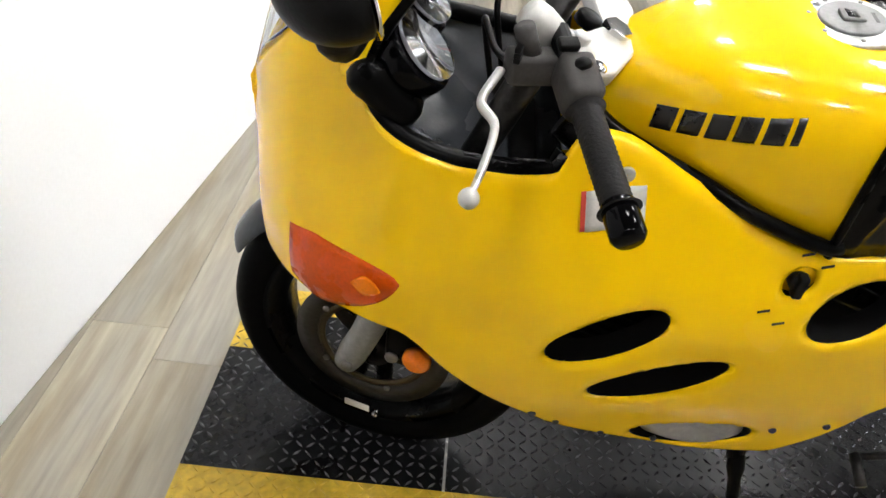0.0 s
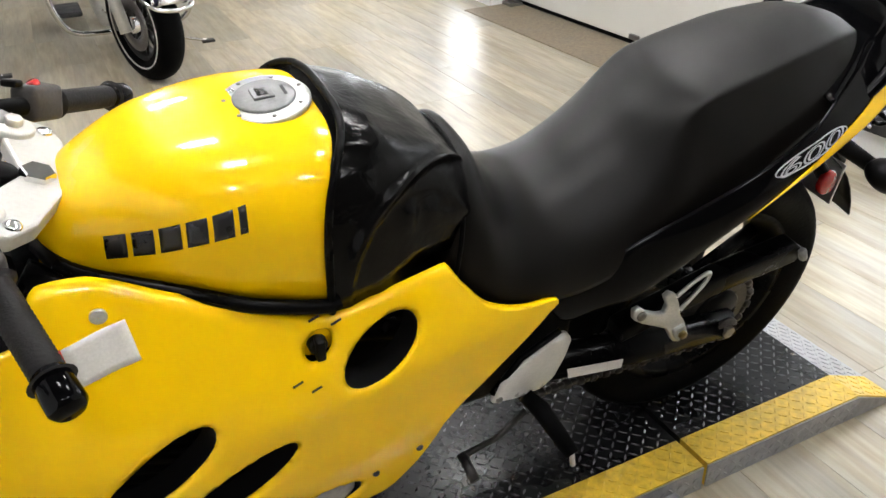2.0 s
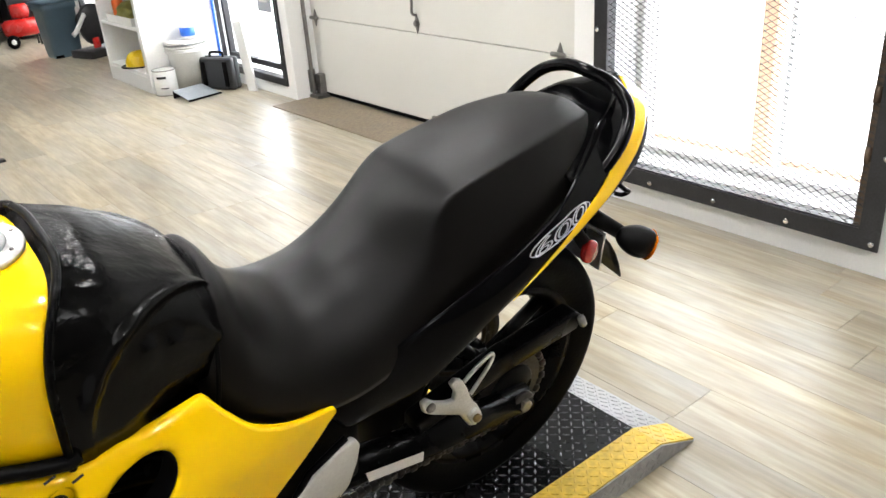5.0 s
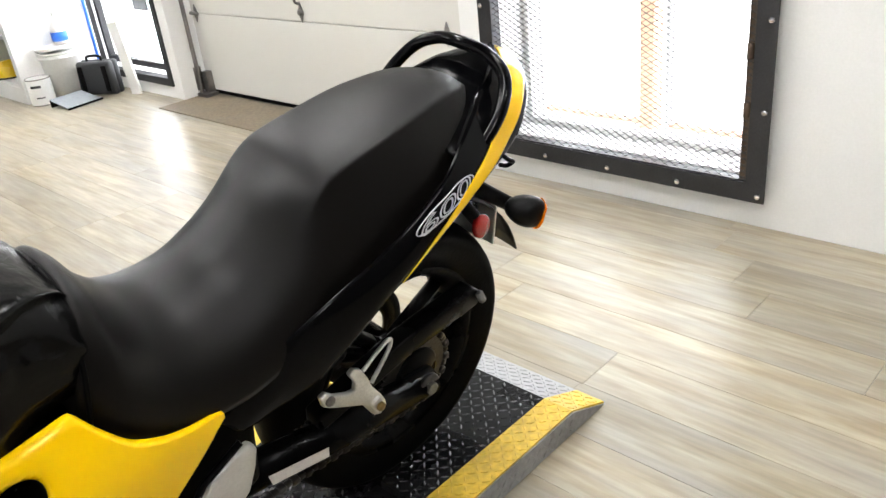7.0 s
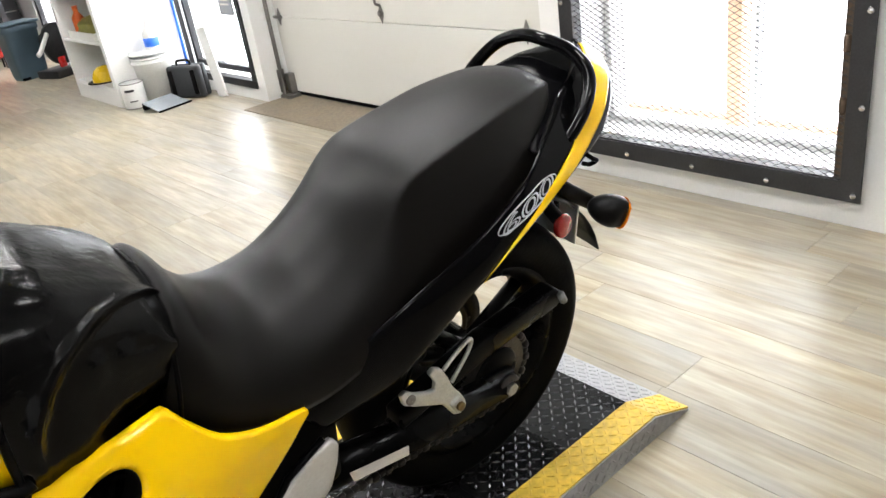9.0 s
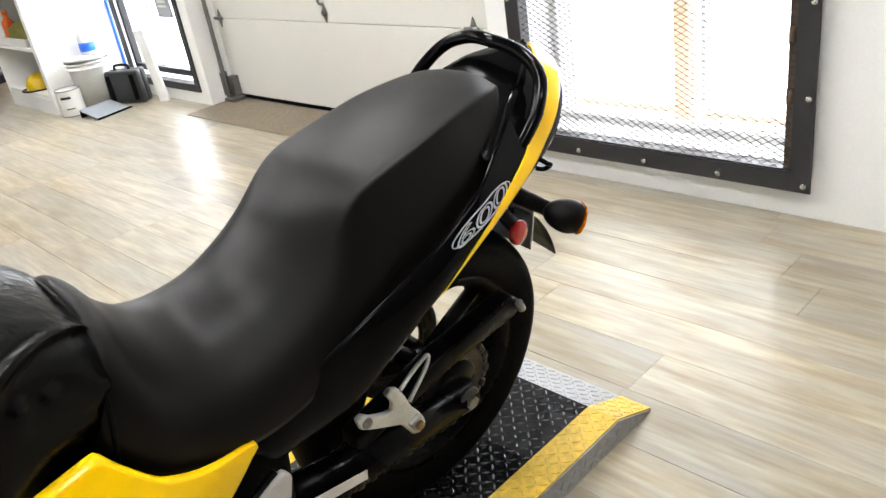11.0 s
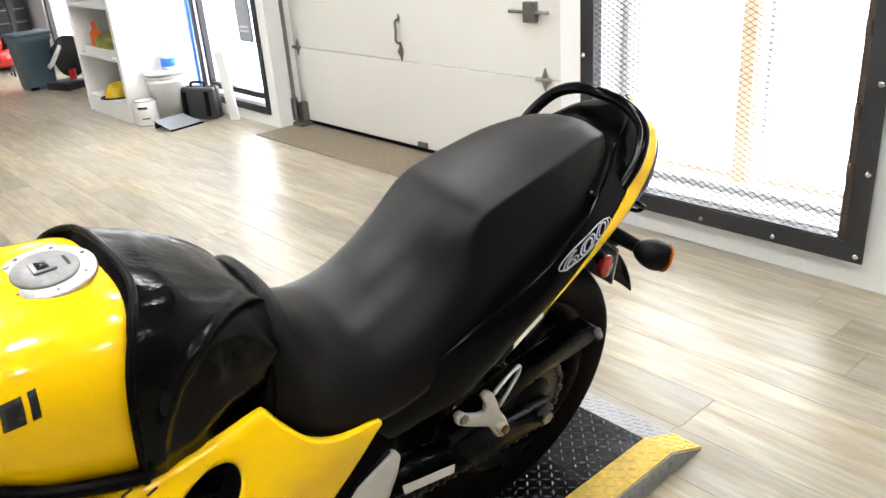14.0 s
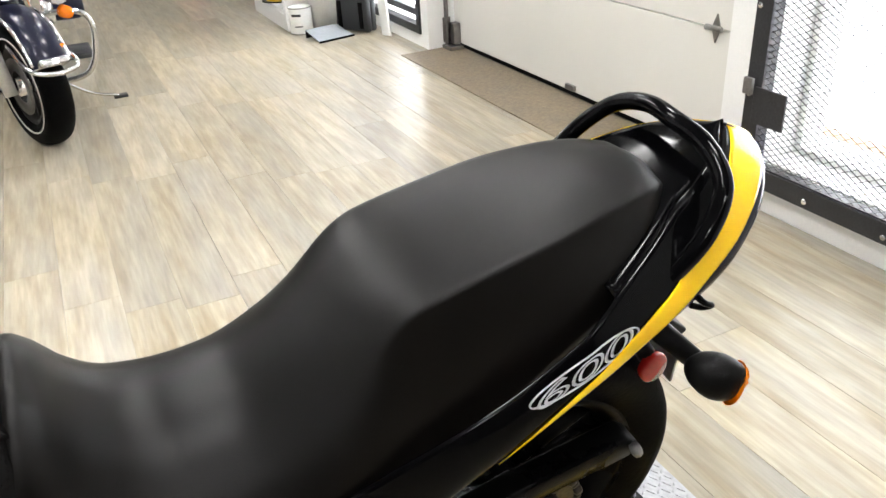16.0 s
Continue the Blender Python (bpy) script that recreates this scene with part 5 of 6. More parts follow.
def chain():
    bms = []
    pts = []
    for k in range(30):
        pts.append(Vector((1.02 + (1.475 - 1.02) * k / 29, -0.095, 0.335 + (0.412 - 0.335) * k / 29)))
    for k in range(1, 16):
        a = math.pi / 2 - math.pi * k / 16
        pts.append(Vector((1.475 + 0.094 * math.cos(a), -0.095, 0.318 + 0.094 * math.sin(a))))
    for k in range(30):
        pts.append(Vector((1.475 - (1.475 - 1.02) * k / 29, -0.095, 0.224 + (0.262 - 0.224) * k / 29)))
    for i, (a, b) in enumerate(zip(pts, pts[1:])):
        d = (b - a).normalized()
        w = 0.010 if i % 2 else 0.006
        bms.append(transform(box(-0.0088, 0.0088, -w, w, -0.0075, 0.0075, 0.003, 1), Matrix.Translation((a + b) / 2) @ d.to_track_quat("X", "Z").to_matrix().to_4x4()))
    return merge(*bms)


part("drive_chain", chain(), DARK_STEEL, bike, "oily steel drive chain")
part("shift_lever", merge(tube([(0.955, -0.19, 0.365), (0.90, -0.195, 0.325), (0.83, -0.20, 0.318)], 0.006, 8), tube([(0.83, -0.195, 0.318), (0.832, -0.245, 0.305)], 0.009, 10)), DARK_STEEL, bike, "steel gear shift lever")
stand = part("side_stand", tube(smooth_path([(0.655, -0.12, 0.31), (0.672, -0.175, 0.235), (0.686, -0.222, 0.14), (0.698, -0.256, 0.068)], 6), [0.015] * 8 + [0.011] * 11, 10), SATIN_BLACK, bike, "black side stand holding the bike")
part("stand_foot", transform(lathe([(0, 0.0005), (0, 0.019), (0.006, 0.021), (0.012, 0.013), (0.012, 0.0005)], 20, "z"), pose(0.700, -0.262, 0.053, -11, 0, 0) @ Matrix.Diagonal((0.8, 1.5, 1, 1))), SATIN_BLACK, stand)
part("stand_spring", tube([(0.665, -0.135, 0.28), (0.695, -0.225, 0.12)], 0.006, 8), STEEL, stand)
part("exhaust", tube(smooth_path([(0.50, 0.10, 0.24), (0.9, 0.13, 0.24), (1.15, 0.17, 0.28), (1.65, 0.19, 0.42)], 6), [0.03] * 12 + [0.05] * 7, 14), SATIN_BLACK, bike, "black exhaust silencer")


# ---- the far side of the workshop ----
def storage_cabinet():
    c = thing("storage_cabinet", pose(0, 0, 0), "white open-fronted cabinet against the wall, partly filled", "cabinet")
    x0, x1, y0, y1, h = 2.56, WX - 0.004, 5.02, 5.98, 2.05
    part("side_panel", box(x0, x1, y0, y0 + 0.06, 0.0, h, 0.003), WHITE_TRIM, c, "", False)
    part("side_panel", box(x0, x1, y1 - 0.04, y1, 0.0, h, 0.003), WHITE_TRIM, c, "", False)
    part("back_panel", box(x1 - 0.02, x1, y0 + 0.06, y1 - 0.04, 0.0, h), WHITE_TRIM, c, "", False)
    part("plinth", box(x0, x0 + 0.02, y0 + 0.06, y1 - 0.04, 0.0, 0.12, 0.002), WHITE_TRIM, c, "", False)
    for z in (0.12, 0.47, 0.86, 1.3, 1.75, h - 0.03):
        part("shelf", box(x0 + 0.005, x1 - 0.02, y0 + 0.06, y1 - 0.04, z, z + 0.025, 0.002), WHITE_TRIM, c, "", False)


storage_cabinet()


def hard_hat():
    h = thing("hard_hat", pose(2.68, 5.52, 0.145), "yellow plastic hard hat on the lowest shelf", "helmet")
    part("shell", lathe([(0.0, 0.12), (0.04, 0.118), (0.09, 0.095), (0.115, 0.06), (0.125, 0.001)], 28, "z"), HELMET_YELLOW, h)
    part("brim", transform(lathe([(0.0, 0.11), (0.0, 0.14), (0.008, 0.14), (0.008, 0.11), (0.0, 0.11)], 28, "z"), Matrix.Diagonal((1.15, 1, 1, 1))), BLACK_PLASTIC, h)


hard_hat()
pouch = thing("tool_pouch", pose(2.75, 5.28, 0.145), "black fabric tool pouch standing on the lowest shelf", "pouch")
part("body", box(-0.10, 0.10, -0.08, 0.08, 0, 0.24, 0.03, 3), RUBBER, pouch)
part("flap", box(-0.105, 0.0, -0.083, 0.083, 0.14, 0.245, 0.02, 3), BLACK_PLASTIC, pouch)
bagob = thing("cloth_bundle", pose(2.72, 5.5, 0.56), "crumpled olive cloth bundle in a white tray", "cloth")
bmx = bmesh.new()
bmesh.ops.create_icosphere(bmx, subdivisions=4, radius=1)
for v in bmx.verts:
    k = 1 + 0.25 * noise.noise(v.co * 2.2) + 0.12 * noise.noise(v.co * 5.0)
    v.co = Vector((v.co.x * 0.13, v.co.y * 0.20, v.co.z * 0.10)) * k
part("bundle", bmx, OLIVE, bagob)
trayw = thing("shelf_tray", pose(2.70, 5.5, 0.496), "shallow white tray on the middle shelf", "tray")
part("base", box(-0.13, 0.14, -0.30, 0.28, 0, 0.008), WHITE_PLASTIC, trayw, "", False)
for a in ((-0.13, -0.122, -0.30, 0.28), (0.132, 0.14, -0.30, 0.28), (-0.122, 0.132, -0.30, -0.292), (-0.122, 0.132, 0.272, 0.28)):
    part("rim", box(*a, 0.008, 0.06), WHITE_PLASTIC, trayw, "", False)
ob = thing("orange_bottle", pose(2.66, 5.72, 0.505), "orange plastic bottle on the middle shelf", "bottle")
part("body", lathe([(0, 0.001), (0, 0.045), (0.14, 0.045), (0.18, 0.02), (0.20, 0.018), (0.20, 0.001)], 20, "z"), ORANGE, ob)
part("cap", lathe([(0.20, 0.001), (0.20, 0.022), (0.23, 0.022), (0.23, 0.001)], 16, "z"), ORANGE, ob)


def paint_can():
    c = thing("paint_can", pose(2.645, 4.93, 0), "white labelled paint can on the floor", "can")
    part("body", lathe([(0, 0.001), (0, 0.084), (0.004, 0.086), (0.185, 0.086), (0.19, 0.084), (0.19, 0.001)], 36, "z"), WHITE_PLASTIC, c)
    for z in (0.002, 0.188):
        part("rim", lathe([(z - 0.003, 0.083), (z - 0.003, 0.0885), (z + 0.004, 0.0885), (z + 0.004, 0.083), (z - 0.003, 0.083)], 36, "z"), STEEL, c)
    for z, a0, a1 in ((0.13, 235, 285), (0.055, 250, 290)):
        loops = [[(0.0868 * math.cos(radians(a)), 0.0868 * math.sin(radians(a)), z + h) for h in (0, 0.018 if z > 0.1 else 0.008)] for a in np.linspace(a0 - 30, a1 - 30, 14)]
        thicken(part("label_writing", rings(loops, False), DECAL_BLACK, c), 0.0006)


paint_can()


def bucket():
    b = thing("bucket", pose(2.86, 4.94, 0), "white plastic bucket with a lid on the floor", "bucket")
    part("body", lathe([(0, 0.001), (0, 0.125), (0.30, 0.148), (0.305, 0.155), (0.325, 0.155), (0.33, 0.15), (0.33, 0.001)], 40, "z"), WHITE_PLASTIC, b)
    for z in (0.30, 0.335, 0.365):
        part("rim_band", lathe([(z, 0.145), (z, 0.162), (z + 0.012, 0.162), (z + 0.012, 0.145), (z, 0.145)], 40, "z"), WHITE_PLASTIC, b)
    part("lid", lathe([(0.366, 0.001), (0.366, 0.158), (0.385, 0.158), (0.385, 0.145), (0.378, 0.14), (0.378, 0.001)], 40, "z"), WHITE_PLASTIC, b)


bucket()
jug = thing("cleaner_bottle", pose(2.90, 4.95, 0.385), "clear white cleaner bottle with a blue label on the bucket", "bottle")
part("body", lathe([(0, 0.001), (0, 0.055), (0.12, 0.055), (0.17, 0.03), (0.19, 0.018), (0.22, 0.018), (0.22, 0.001)], 24, "z"), WHITE_PLASTIC, jug)
part("label", lathe([(0.02, 0.0556), (0.02, 0.057), (0.085, 0.057), (0.085, 0.0556), (0.02, 0.0556)], 24, "z"), BLUE, jug, "bright blue label")
part("spray_head", box(-0.05, 0.02, -0.014, 0.014, 0.22, 0.255, 0.006), WHITE_PLASTIC, jug)
dust = thing("dustpan", pose(2.76, 4.63, 0.0, 0, 0, 12), "grey dustpan lying on the floor", "dustpan")
part("pan", slab([(-0.14, -0.09, 0.004), (0.14, -0.09, 0.004), (0.13, 0.12, 0.055), (-0.13, 0.12, 0.055)], (0, 0, 1), 0.006), mat("grey_dustpan", (0.25, 0.27, 0.29), 0.5), dust, "", False)
part("edge", box(-0.145, 0.145, -0.105, -0.088, 0.002, 0.014, 0.003), RUBBER, dust, "", False)
part("support", slab([(-0.13, 0.118, 0.002), (0.13, 0.118, 0.002), (0.13, 0.118, 0.055), (-0.13, 0.118, 0.055)], (0, 1, 0), 0.006), BLACK_PLASTIC, dust, "", False)


def tool_case():
    c = thing("tool_case", pose(3.0, 4.72, 0, 0, 0, 30), "black plastic power-tool case standing on the floor", "case")
    for s in (-1, 1):
        part("shell", box(s * 0.028 - 0.026, s * 0.028 + 0.026, -0.16, 0.16, 0.005, 0.25, 0.02, 3), mat("case_plastic", (0.03, 0.032, 0.035), 0.5), c)
        for y in (-0.1, 0.1):
            part("rib", box(s * 0.058 - 0.006, s * 0.058 + 0.006, y - 0.02, y + 0.02, 0.03, 0.22, 0.005), BLACK_PLASTIC, c)
    part("handle", tube(smooth_path([(0, -0.06, 0.245), (0, -0.05, 0.28), (0, 0.05, 0.28), (0, 0.06, 0.245)], 6), 0.01, 8), BLACK_PLASTIC, c)


tool_case()
tagged(part("white_board", transform(box(-0.055, 0.055, -0.008, 0.008, 0, 0.52, 0.003), pose(3.12, 4.42, 0, 0, 8, 100)), WHITE_TRIM, None, "", False), "narrow white board leaning on the glazed door", "board")
pole = thing("blue_pole", pose(3.15, 5.0, 0), "slim blue pole leaning in the corner", "pole")
part("shaft", tube([(0, 0, 0), (0.03, 0.01, 1.5)], 0.012, 10), BLUE, pole)
part("ferrule", tube([(0, 0, 0), (0, 0, 0.05)], 0.015, 10), STEEL, pole)


def waste_bin():
    b = thing("waste_bin", pose(2.62, 7.62, 0, 0, 0, 8) @ Matrix.Diagonal((0.68, 0.68, 0.74, 1)), "large slate-blue plastic waste bin", "bin")
    loops = []
    for z, w, d in ((0, 0.20, 0.17), (0.05, 0.215, 0.18), (0.62, 0.25, 0.215), (0.63, 0.268, 0.233), (0.70, 0.27, 0.235), (0.705, 0.26, 0.225)):
        loops.append([(w * math.copysign(abs(math.cos(a)) ** 0.35, math.cos(a)), d * math.copysign(abs(math.sin(a)) ** 0.35, math.sin(a)), z) for a in np.linspace(0, 2 * math.pi, 41)[:-1]])
    part("body", rings(loops), BIN, b)
    part("lid", transform(box(-0.275, 0.275, -0.24, 0.24, 0, 0.035, 0.015), pose(0, 0, 0.706, 0, 0, 0)), BIN, b)
    for x in (-0.15, 0.15):
        part("foot_recess", box(x - 0.06, x + 0.06, -0.187, -0.178, 0.0, 0.04, 0.004), RUBBER, b)


waste_bin()


def air_compressor():
    c = thing("air_compressor", pose(2.52, 8.75, 0) @ Matrix.Diagonal((0.72, 0.72, 0.8, 1)), "red air compressor on a dark wheeled frame", "compressor")
    part("tank", transform(lathe([(-0.28, 0.001), (-0.27, 0.07), (-0.22, 0.12), (0.22, 0.12), (0.27, 0.07), (0.28, 0.001)], 28, "x"), pose(0, 0, 0.25)), RED_PAINT, c)
    part("motor", transform(lathe([(-0.13, 0.001), (-0.13, 0.09), (0.1, 0.10), (0.13, 0.05), (0.13, 0.001)], 24, "x"), pose(0.02, 0, 0.47)), RED_PAINT, c)
    for x in (-0.2, 0.2):
        part("foot", tube([(x, -0.1, 0.0), (x, -0.06, 0.17), (x, 0.06, 0.17), (x, 0.1, 0.0)], 0.014, 8), IRON, c)
    part("wheel", transform(lathe([(-0.02, 0.001), (-0.02, 0.09), (0.02, 0.09), (0.02, 0.001)], 24, "y"), pose(-0.2, -0.15, 0.09)), RUBBER, c)
    part("hub", disc((-0.2, -0.172, 0.09), 0.035, (0, -1, 0), 0.01, 14), WHITE_PLASTIC, c)
    part("handle", tube(smooth_path([(0.2, -0.1, 0.3), (0.36, -0.1, 0.55), (0.36, 0.1, 0.55), (0.2, 0.1, 0.3)], 6), 0.012, 8), STEEL, c)


air_compressor()


def tool_bench():
    b = thing("work_bench", pose(2.2, 9.4, 0), "dark steel work bench in the dim corner", "bench")
    part("top", box(-0.55, 0.75, -0.3, 0.3, 0.80, 0.85, 0.005), IRON, b, "", False)
    for x in (-0.5, 0.7):
        for y in (-0.26, 0.26):
            part("leg", box(x - 0.03, x + 0.03, y - 0.03, y + 0.03, 0, 0.80, 0.003), IRON, b, "", False)
    part("lower_shelf", box(-0.5, 0.7, -0.26, 0.26, 0.15, 0.18), IRON, b, "", False)


tool_bench()


def tool_chest(m):
    c = thing("tool_chest", m, "black steel tool chest in the dim corner", "tool chest", "tool chests")
    part("body", box(-0.3, 0.3, -0.22, 0.22, 0.08, 1.0, 0.006), IRON, c, "", False)
    for k in range(6):
        d = part("drawer", box(-0.28, 0.28, -0.235, -0.221, 0.11 + 0.145 * k, 0.245 + 0.145 * k, 0.003), IRON, c, "", False)
        part("drawer_pull", box(-0.26, 0.26, -0.247, -0.236, 0.215 + 0.145 * k, 0.23 + 0.145 * k, 0.003), STEEL, d, "", False)
    for x in (-0.24, 0.24):
        for y in (-0.17, 0.17):
            part("castor", transform(lathe([(-0.015, 0.001), (-0.015, 0.04), (0.015, 0.04), (0.015, 0.001)], 16, "x"), pose(x, y, 0.04)), RUBBER, c)
    return c


chest = tool_chest(pose(1.35, 9.2, 0))
copy_thing(chest, pose(0.68, 9.25, 0))
copy_thing(chest, pose(3.0 - 0.15, 9.6, 0))


def cut_saw():
    c = thing("chop_saw", pose(2.86, 7.30, 0, 0, 0, 20) @ Matrix.Diagonal((1.0, 1.0, 1.25, 1)), "black chop saw with pale handles on the floor", "saw")
    part("base", box(-0.2, 0.2, -0.16, 0.16, 0.0, 0.06, 0.01), IRON, c)
    part("guard", transform(lathe([(-0.03, 0.001), (-0.03, 0.16), (0.03, 0.16), (0.03, 0.001)], 28, "y"), pose(0.02, 0, 0.24)), IRON, c)
    part("motor", transform(lathe([(0, 0.001), (0, 0.07), (0.16, 0.065), (0.16, 0.001)], 20, "y"), pose(0.02, 0.03, 0.26)), BLACK_PLASTIC, c)
    part("handle", tube([(-0.10, -0.05, 0.33), (-0.26, -0.1, 0.22), (-0.30, -0.1, 0.20)], 0.02, 10), WHITE_PLASTIC, c, "pale grey handle")
    part("column", tube([(0.17, 0, 0.05), (0.14, 0, 0.3)], 0.02, 10), STEEL, c)
    part("red_trim", box(-0.15, -0.07, -0.17, -0.155, 0.08, 0.16, 0.01), RED_PAINT, c)


cut_saw()


def cruiser(paint, label, m):
    """A touring cruiser seen from its front, on its stand with the bars turned; its nose points along -y."""
    c = thing("cruiser_motorcycle", m, label, "motorcycle", "parked cruisers")
    turn = Matrix.Translation((0, 0.12, 0)) @ Matrix.Rotation(radians(21), 4, "Z") @ Matrix.Translation((0, -0.12, 0))

    def tw(name, bm, material, parent, lab="", smooth=True, steer=False):
        return part(name, transform(bm, turn) if steer else bm, material, parent, lab, smooth)

    def wheel_at(y, steer):
        w, R, r = 0.14, 0.31, 0.195
        prof = [(w / 2 * math.sin(a), R - 0.05 + 0.05 * max(0, math.cos(a)) ** 0.8) for a in np.linspace(-math.pi / 2, math.pi / 2, 11)] + [(w * 0.42, r), (-w * 0.42, r)]
        ty = tw("wheel", lathe(prof + [prof[0]], 56, "x", (0, y, R)), RUBBER, c, "black tyre on a cast wheel", True, steer)
        for s in (-1, 1):
            tw("white_line", lathe([(s * w * 0.47, 0.230), (s * w * 0.50, 0.232), (s * w * 0.50, 0.238), (s * w * 0.47, 0.238), (s * w * 0.47, 0.230)], 48, "x", (0, y, R)), LABEL_WHITE, ty, "thin white sidewall line", True, steer)
        tw("rim", lathe([(-0.05, r + 0.002), (-0.05, r - 0.02), (0.05, r - 0.02), (0.05, r + 0.002)], 48, "x", (0, y, R)), DARK_STEEL, ty, "", True, steer)
        for k in range(9):
            a = 2 * math.pi * k / 9
            tw("spoke", tube([(0, y + 0.04 * math.cos(a), R + 0.04 * math.sin(a)), (0, y + 0.182 * math.cos(a), R + 0.182 * math.sin(a))], [0.016, 0.008], 8), DARK_STEEL, ty, "", True, steer)
        for s in (-1, 1):
            tw("brake_disc", lathe([(s * 0.06, 0.08), (s * 0.06, 0.14), (s * 0.065, 0.14), (s * 0.065, 0.08), (s * 0.06, 0.08)], 40, "x", (0, y, R)), STEEL, ty, "", True, steer)
        tw("hub", lathe([(-0.075, 0.001), (-0.075, 0.045), (0.075, 0.045), (0.075, 0.001)], 24, "x", (0, y, R)), CHROME, ty, "", True, steer)

    wheel_at(0.0, True)
    wheel_at(1.62, False)
    for s in (-1, 1):
        fk = tw("fork_leg", tube([(s * 0.115, -0.01, 0.28), (s * 0.115, 0.10, 0.60)], 0.032, 14), ALLOY, c, "polished alloy fork slider", True, True)
        tw("fork_tube", tube([(s * 0.115, 0.10, 0.60), (s * 0.115, 0.22, 0.95)], 0.026, 14), CHROME, fk, "", True, True)
        tw("brake_caliper", box(s * 0.09 - 0.025, s * 0.09 + 0.025, 0.05, 0.13, 0.27, 0.38, 0.015), IRON, fk, "", True, True)
    fen = []
    for k in range(24):
        a = radians(22 + 140 * k / 23)
        fen.append([(0.085 * math.sin(t), -0.372 * math.cos(a) * (0.90 + 0.10 * math.cos(t)), 0.32 + 0.372 * math.sin(a) * (0.90 + 0.10 * math.cos(t))) for t in np.linspace(-1.57, 1.57, 15)])
    fd = thicken(tw("front_fender", rings(fen, False), paint, c, "glossy dark fender", True, True), 0.004)
    for s in (-1, 1):
        tw("fender_trim", tube([(s * 0.088, -0.345 * math.cos(a), 0.32 + 0.345 * math.sin(a)) for a in np.linspace(radians(24), radians(85), 14)], 0.010, 8), CHROME, fd, "chrome fender strip", True, True)
    tw("fender_tip", transform(box(-0.07, 0.07, -0.02, 0.10, -0.02, 0.02, 0.015, 3), pose(0, -0.345, 0.47, -20, 0, 0)), CHROME, fd, "chrome fender tip", True, True)
    tw("fender_rail", tube(smooth_path([(-0.095, -0.10, 0.53), (-0.11, -0.34, 0.45), (0, -0.41, 0.43), (0.11, -0.34, 0.45), (0.095, -0.10, 0.53)], 6), 0.011, 10), CHROME, fd, "chrome fender rail", True, True)
    tw("fender_lamp", box(0.07, 0.095, -0.29, -0.26, 0.50, 0.53, 0.004), AMBER_BRIGHT, fd, "", True, True)
    nc = tw("nacelle", transform(lathe([(-0.10, 0.001), (-0.09, 0.115), (-0.03, 0.13), (0.08, 0.12), (0.16, 0.08), (0.18, 0.001)], 32, "y"), pose(0, 0.10, 0.81)), CHROME, c, "chrome headlamp nacelle", True, True)
    tw("headlamp", disc((0, 0.005, 0.81), 0.10, (0, -1, 0), 0.02, 32, 0.008), LENS, nc, "round clear headlamp", True, True)
    for s in (-1, 1):
        pl = tw("passing_lamp", transform(lathe([(-0.05, 0.001), (-0.045, 0.055), (0.02, 0.058), (0.07, 0.03), (0.075, 0.001)], 24, "y"), pose(s * 0.25, 0.08, 0.70)), CHROME, c, "chrome passing lamp", True, True)
        tw("lens", disc((s * 0.25, 0.03, 0.70), 0.05, (0, -1, 0), 0.008, 24, 0.003), LABEL_WHITE, pl, "", True, True)
        tw("indicator", transform(lathe([(-0.03, 0.001), (-0.028, 0.03), (0.02, 0.034), (0.04, 0.001)], 20, "y"), pose(s * 0.28, 0.07, 0.60)), AMBER_BRIGHT, pl, "amber indicator", True, True)
        bar = [(s * 0.10, 0.42, 0.56), (s * 0.30, 0.42, 0.56), (s * 0.38, 0.42, 0.52), (s * 0.395, 0.42, 0.43), (s * 0.36, 0.43, 0.28), (s * 0.28, 0.45, 0.20), (s * 0.08, 0.48, 0.18)]
        part("crash_bar", tube(smooth_path(bar, 6), 0.016, 12), CHROME, c, "chrome engine guard bar")
        for k in range(6):
            part("cylinder_fin", transform(box(-0.10, 0.10, -0.09, 0.09, -0.008, 0.008, 0.004), pose(s * 0.02, 0.70 + s * 0.12, 0.50 + 0.03 * k, s * -20, 0, 0)), ALLOY if k % 2 else IRON, c)
        part("air_cover", transform(lathe([(0, 0.001), (-0.03, 0.08), (0.0, 0.11), (0.03, 0.11)], 28, "x"), pose(s * 0.20, 0.70, 0.55) @ Matrix.Diagonal((-s, 1, 1, 1))), CHROME, c)
        part("floorboard", box(s * 0.30 - 0.07, s * 0.30 + 0.07, 0.55, 0.85, 0.27, 0.30, 0.01), IRON, c)
        sb = part("saddlebag", box(s * 0.30 - 0.11, s * 0.30 + 0.11, 1.25, 1.85, 0.36, 0.68, 0.05, 3), paint, c, "dark hard saddlebag")
        part("saddlebag_lid", box(s * 0.30 - 0.115, s * 0.30 + 0.115, 1.245, 1.855, 0.682, 0.74, 0.03, 3), paint, sb)
        part("handlebar", transform(tube(smooth_path([(0, 0.24, 1.0), (s * 0.2, 0.24, 1.08), (s * 0.40, 0.42, 1.04)], 6), 0.014, 10), turn), CHROME, c)
    part("crankcase", box(-0.16, 0.16, 0.48, 1.05, 0.20, 0.46, 0.05, 3), ALLOY, c, "polished engine crankcase")
    loops = []
    for y, w, z in ((0.34, 0.05, 0.86), (0.40, 0.12, 0.91), (0.60, 0.16, 0.93), (0.80, 0.14, 0.90), (0.92, 0.06, 0.84)):
        loops.append([(w * math.cos(a), y, z - 0.08 + 0.10 * math.sin(a)) for a in np.linspace(0, 2 * math.pi, 25)[:-1]])
    subsurf(part("fuel_tank", rings(loops), paint, c, "dark glossy fuel tank"))
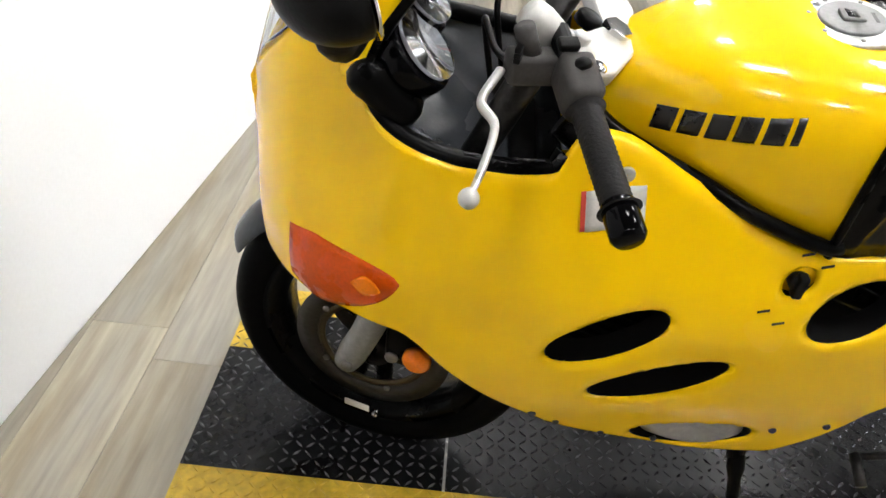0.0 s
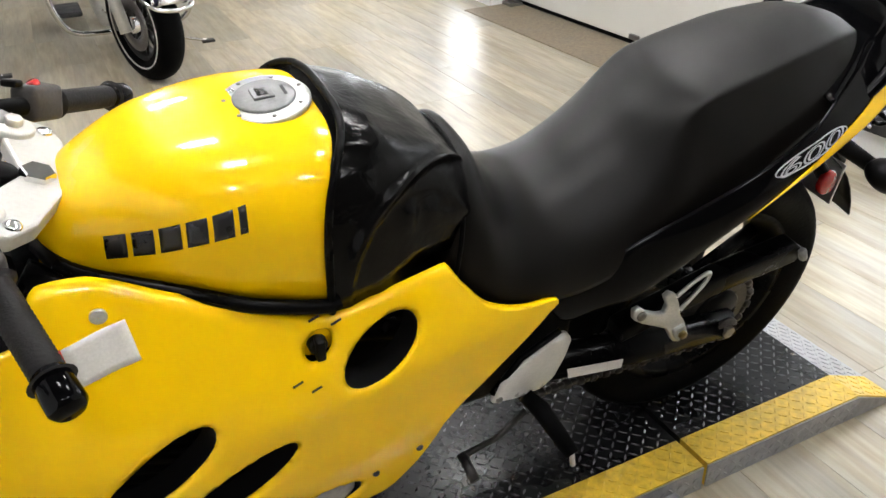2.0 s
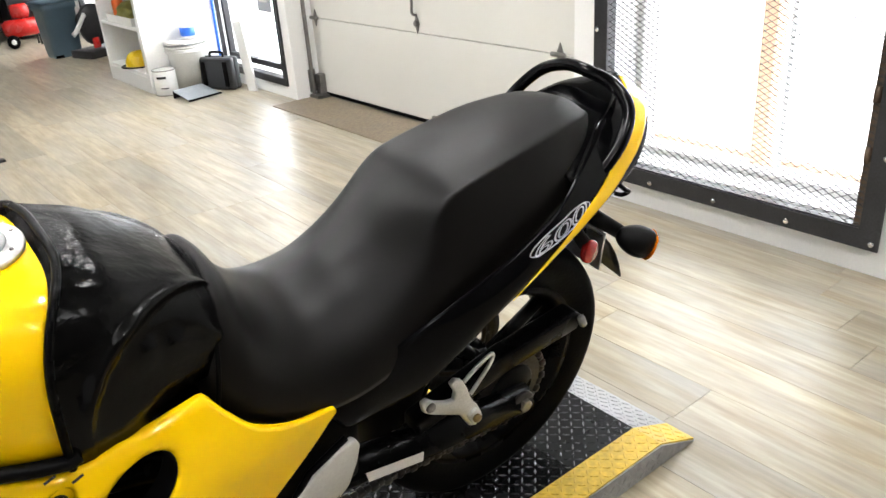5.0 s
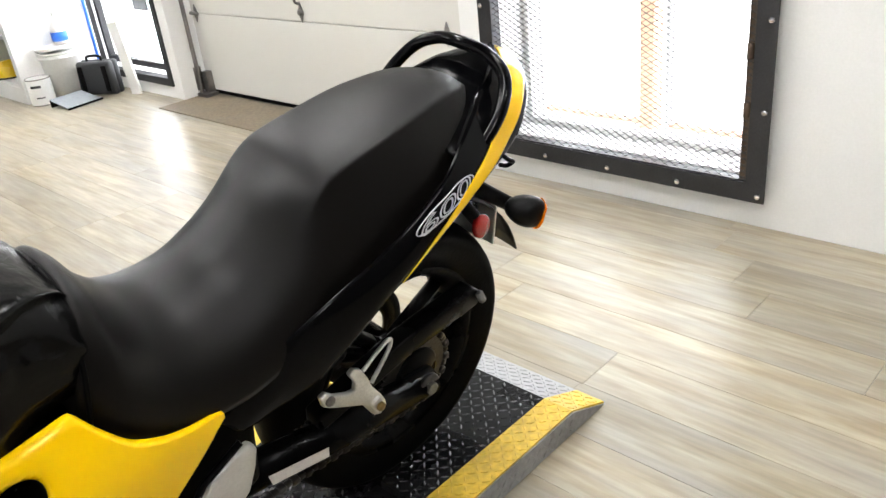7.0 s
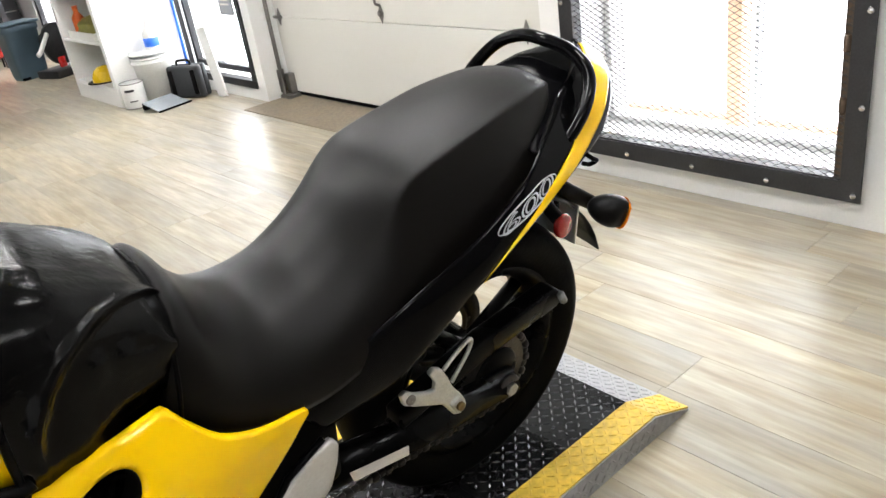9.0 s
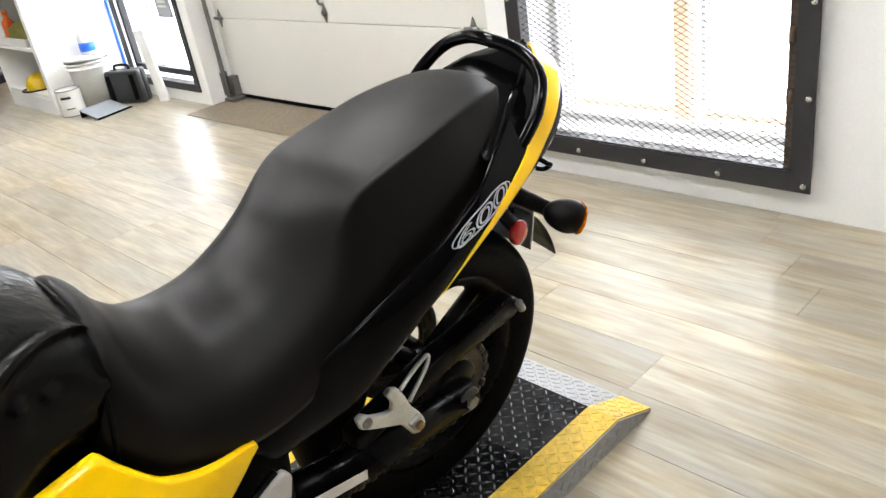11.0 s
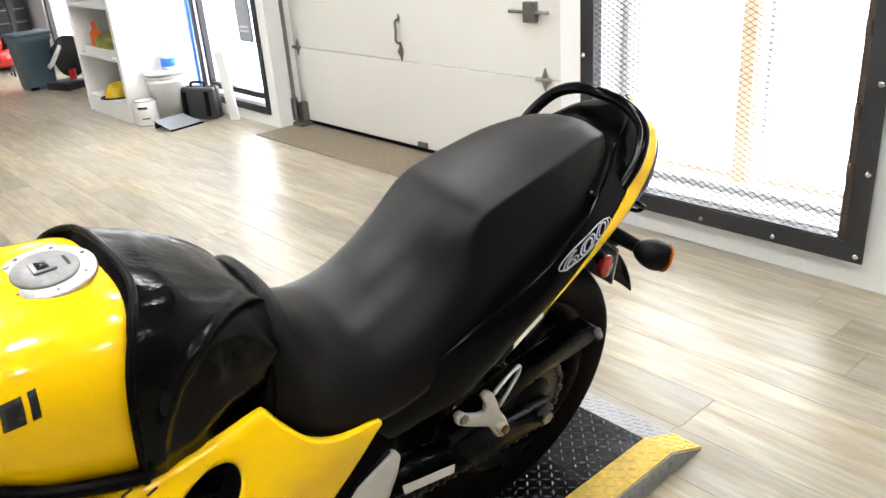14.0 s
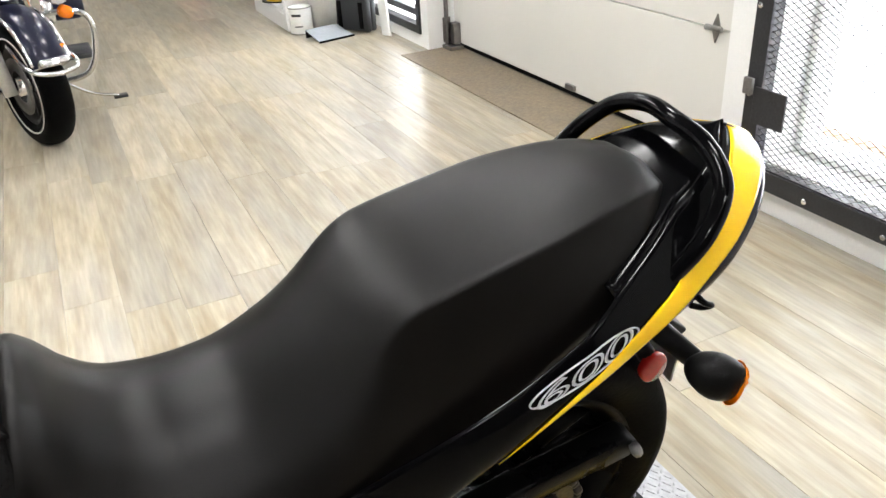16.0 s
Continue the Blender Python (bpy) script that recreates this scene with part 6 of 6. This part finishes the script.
    part("saddle", box(-0.17, 0.17, 0.88, 1.55, 0.66, 0.80, 0.06, 3), VINYL, c, "black saddle")
    part("frame_rail", box(-0.08, 0.08, 0.30, 1.60, 0.46, 0.68, 0.03), IRON, c)
    js = part("jiffy_stand", tube(smooth_path([(0.14, 0.62, 0.17), (0.30, 0.62, 0.06), (0.45, 0.63, 0.012)], 6), 0.009, 8), CHROME, c, "chrome side stand")
    part("stand_pad", box(0.42, 0.50, 0.60, 0.66, 0.0, 0.016, 0.004), IRON, js)
    return c


cruiser(NAVY, "navy-blue touring cruiser with chrome guard bars, parked on its stand", pose(0.78, 3.42, 0))
cruiser(mat("gloss_black_paint", (0.004, 0.004, 0.005), 0.12, 0, 0.1, 8, 200, 0, 0.8, 0.5, 0.04), "black touring cruiser with chrome trim parked beside the navy one", pose(-0.40, 3.30, 0))

# ---- floor planks ----
def plank_material():
    """Wood-look vinyl: cream and beige strokes along the plank, grey patches and fine grain."""
    m = bpy.data.materials.new("plank_vinyl")
    m.use_nodes = True
    N, lk = m.node_tree.nodes, m.node_tree.links
    b = N["Principled BSDF"]
    tc, oi = N.new("ShaderNodeTexCoord"), N.new("ShaderNodeObjectInfo")
    off = N.new("ShaderNodeVectorMath")
    off.operation = "SCALE"
    off.inputs[0].default_value = (17.0, 31.0, 7.0)
    lk.new(oi.outputs["Random"], off.inputs["Scale"])
    add = N.new("ShaderNodeVectorMath")
    lk.new(tc.outputs["Object"], add.inputs[0])
    lk.new(off.outputs["Vector"], add.inputs[1])

    def grain(scale, along, detail, lo, hi, to_lo, to_hi):
        mp, n, r = N.new("ShaderNodeMapping"), N.new("ShaderNodeTexNoise"), N.new("ShaderNodeMapRange")
        mp.inputs["Scale"].default_value = (1, along, 1)
        lk.new(add.outputs["Vector"], mp.inputs["Vector"])
        lk.new(mp.outputs["Vector"], n.inputs["Vector"])
        n.inputs["Scale"].default_value, n.inputs["Detail"].default_value = scale, detail
        for k, val in (("From Min", lo), ("From Max", hi), ("To Min", to_lo), ("To Max", to_hi)):
            r.inputs[k].default_value = val
        lk.new(n.outputs["Fac"], r.inputs["Value"])
        return r.outputs["Result"]

    def blend(fac, a, c):
        x = N.new("ShaderNodeMix")
        x.data_type = "RGBA"
        lk.new(fac, x.inputs["Factor"])
        for val, key in ((a, "A"), (c, "B")):
            if isinstance(val, tuple):
                x.inputs[key].default_value = (*val, 1)
            else:
                lk.new(val, x.inputs[key])
        return x.outputs["Result"]

    def times(a, c):
        x = N.new("ShaderNodeMath")
        x.operation = "MULTIPLY"
        lk.new(a, x.inputs[0])
        lk.new(c, x.inputs[1])
        return x.outputs[0]

    strokes = grain(22, 0.14, 4, 0.36, 0.64, 0, 1)
    colour = blend(strokes, (0.280, 0.230, 0.150), (0.395, 0.350, 0.258))
    colour = blend(grain(9, 0.12, 3, 0.38, 0.72, 0, 0.7), colour, (0.300, 0.288, 0.258))
    plank_tone = N.new("ShaderNodeMapRange")
    plank_tone.inputs["To Min"].default_value, plank_tone.inputs["To Max"].default_value = 0.84, 1.14
    lk.new(oi.outputs["Random"], plank_tone.inputs["Value"])
    fine = grain(75, 0.07, 3, 0.3, 0.7, 0.86, 1.12)
    scale = N.new("ShaderNodeVectorMath")
    scale.operation = "SCALE"
    lk.new(colour, scale.inputs[0])
    lk.new(times(fine, plank_tone.outputs["Result"]), scale.inputs["Scale"])
    lk.new(scale.outputs["Vector"], b.inputs["Base Color"])
    lk.new(grain(9, 0.15, 3, 0.3, 0.7, 0.315, 0.335), b.inputs["Roughness"])
    return m


PLANK = plank_material()
PW, PL = 0.18, 1.22


def plank_mesh(length, wide=PW):
    bm = box(0.0004, wide - 0.0004, 0.0004, length - 0.0004, -0.006, 0.0, 0.0006, 1)
    me = bpy.data.meshes.new("plank")
    bm.to_mesh(me)
    bm.free()
    me.materials.append(PLANK)
    return me


PM = plank_mesh(PL)
rng = random.Random(4)
x = -1.2
rest = []
while x < WX - 0.01:
    y = ROOM["y0"] + rng.uniform(-PL, 0)
    while y < 9.0:
        wide = min(PW, WX - x)
        me = PM if wide > PW - 0.001 else plank_mesh(PL, wide)
        ob = new("plank", me)
        ob.parent = floor
        ob.location = (x, y, 0)
        y += PL
    x += PW
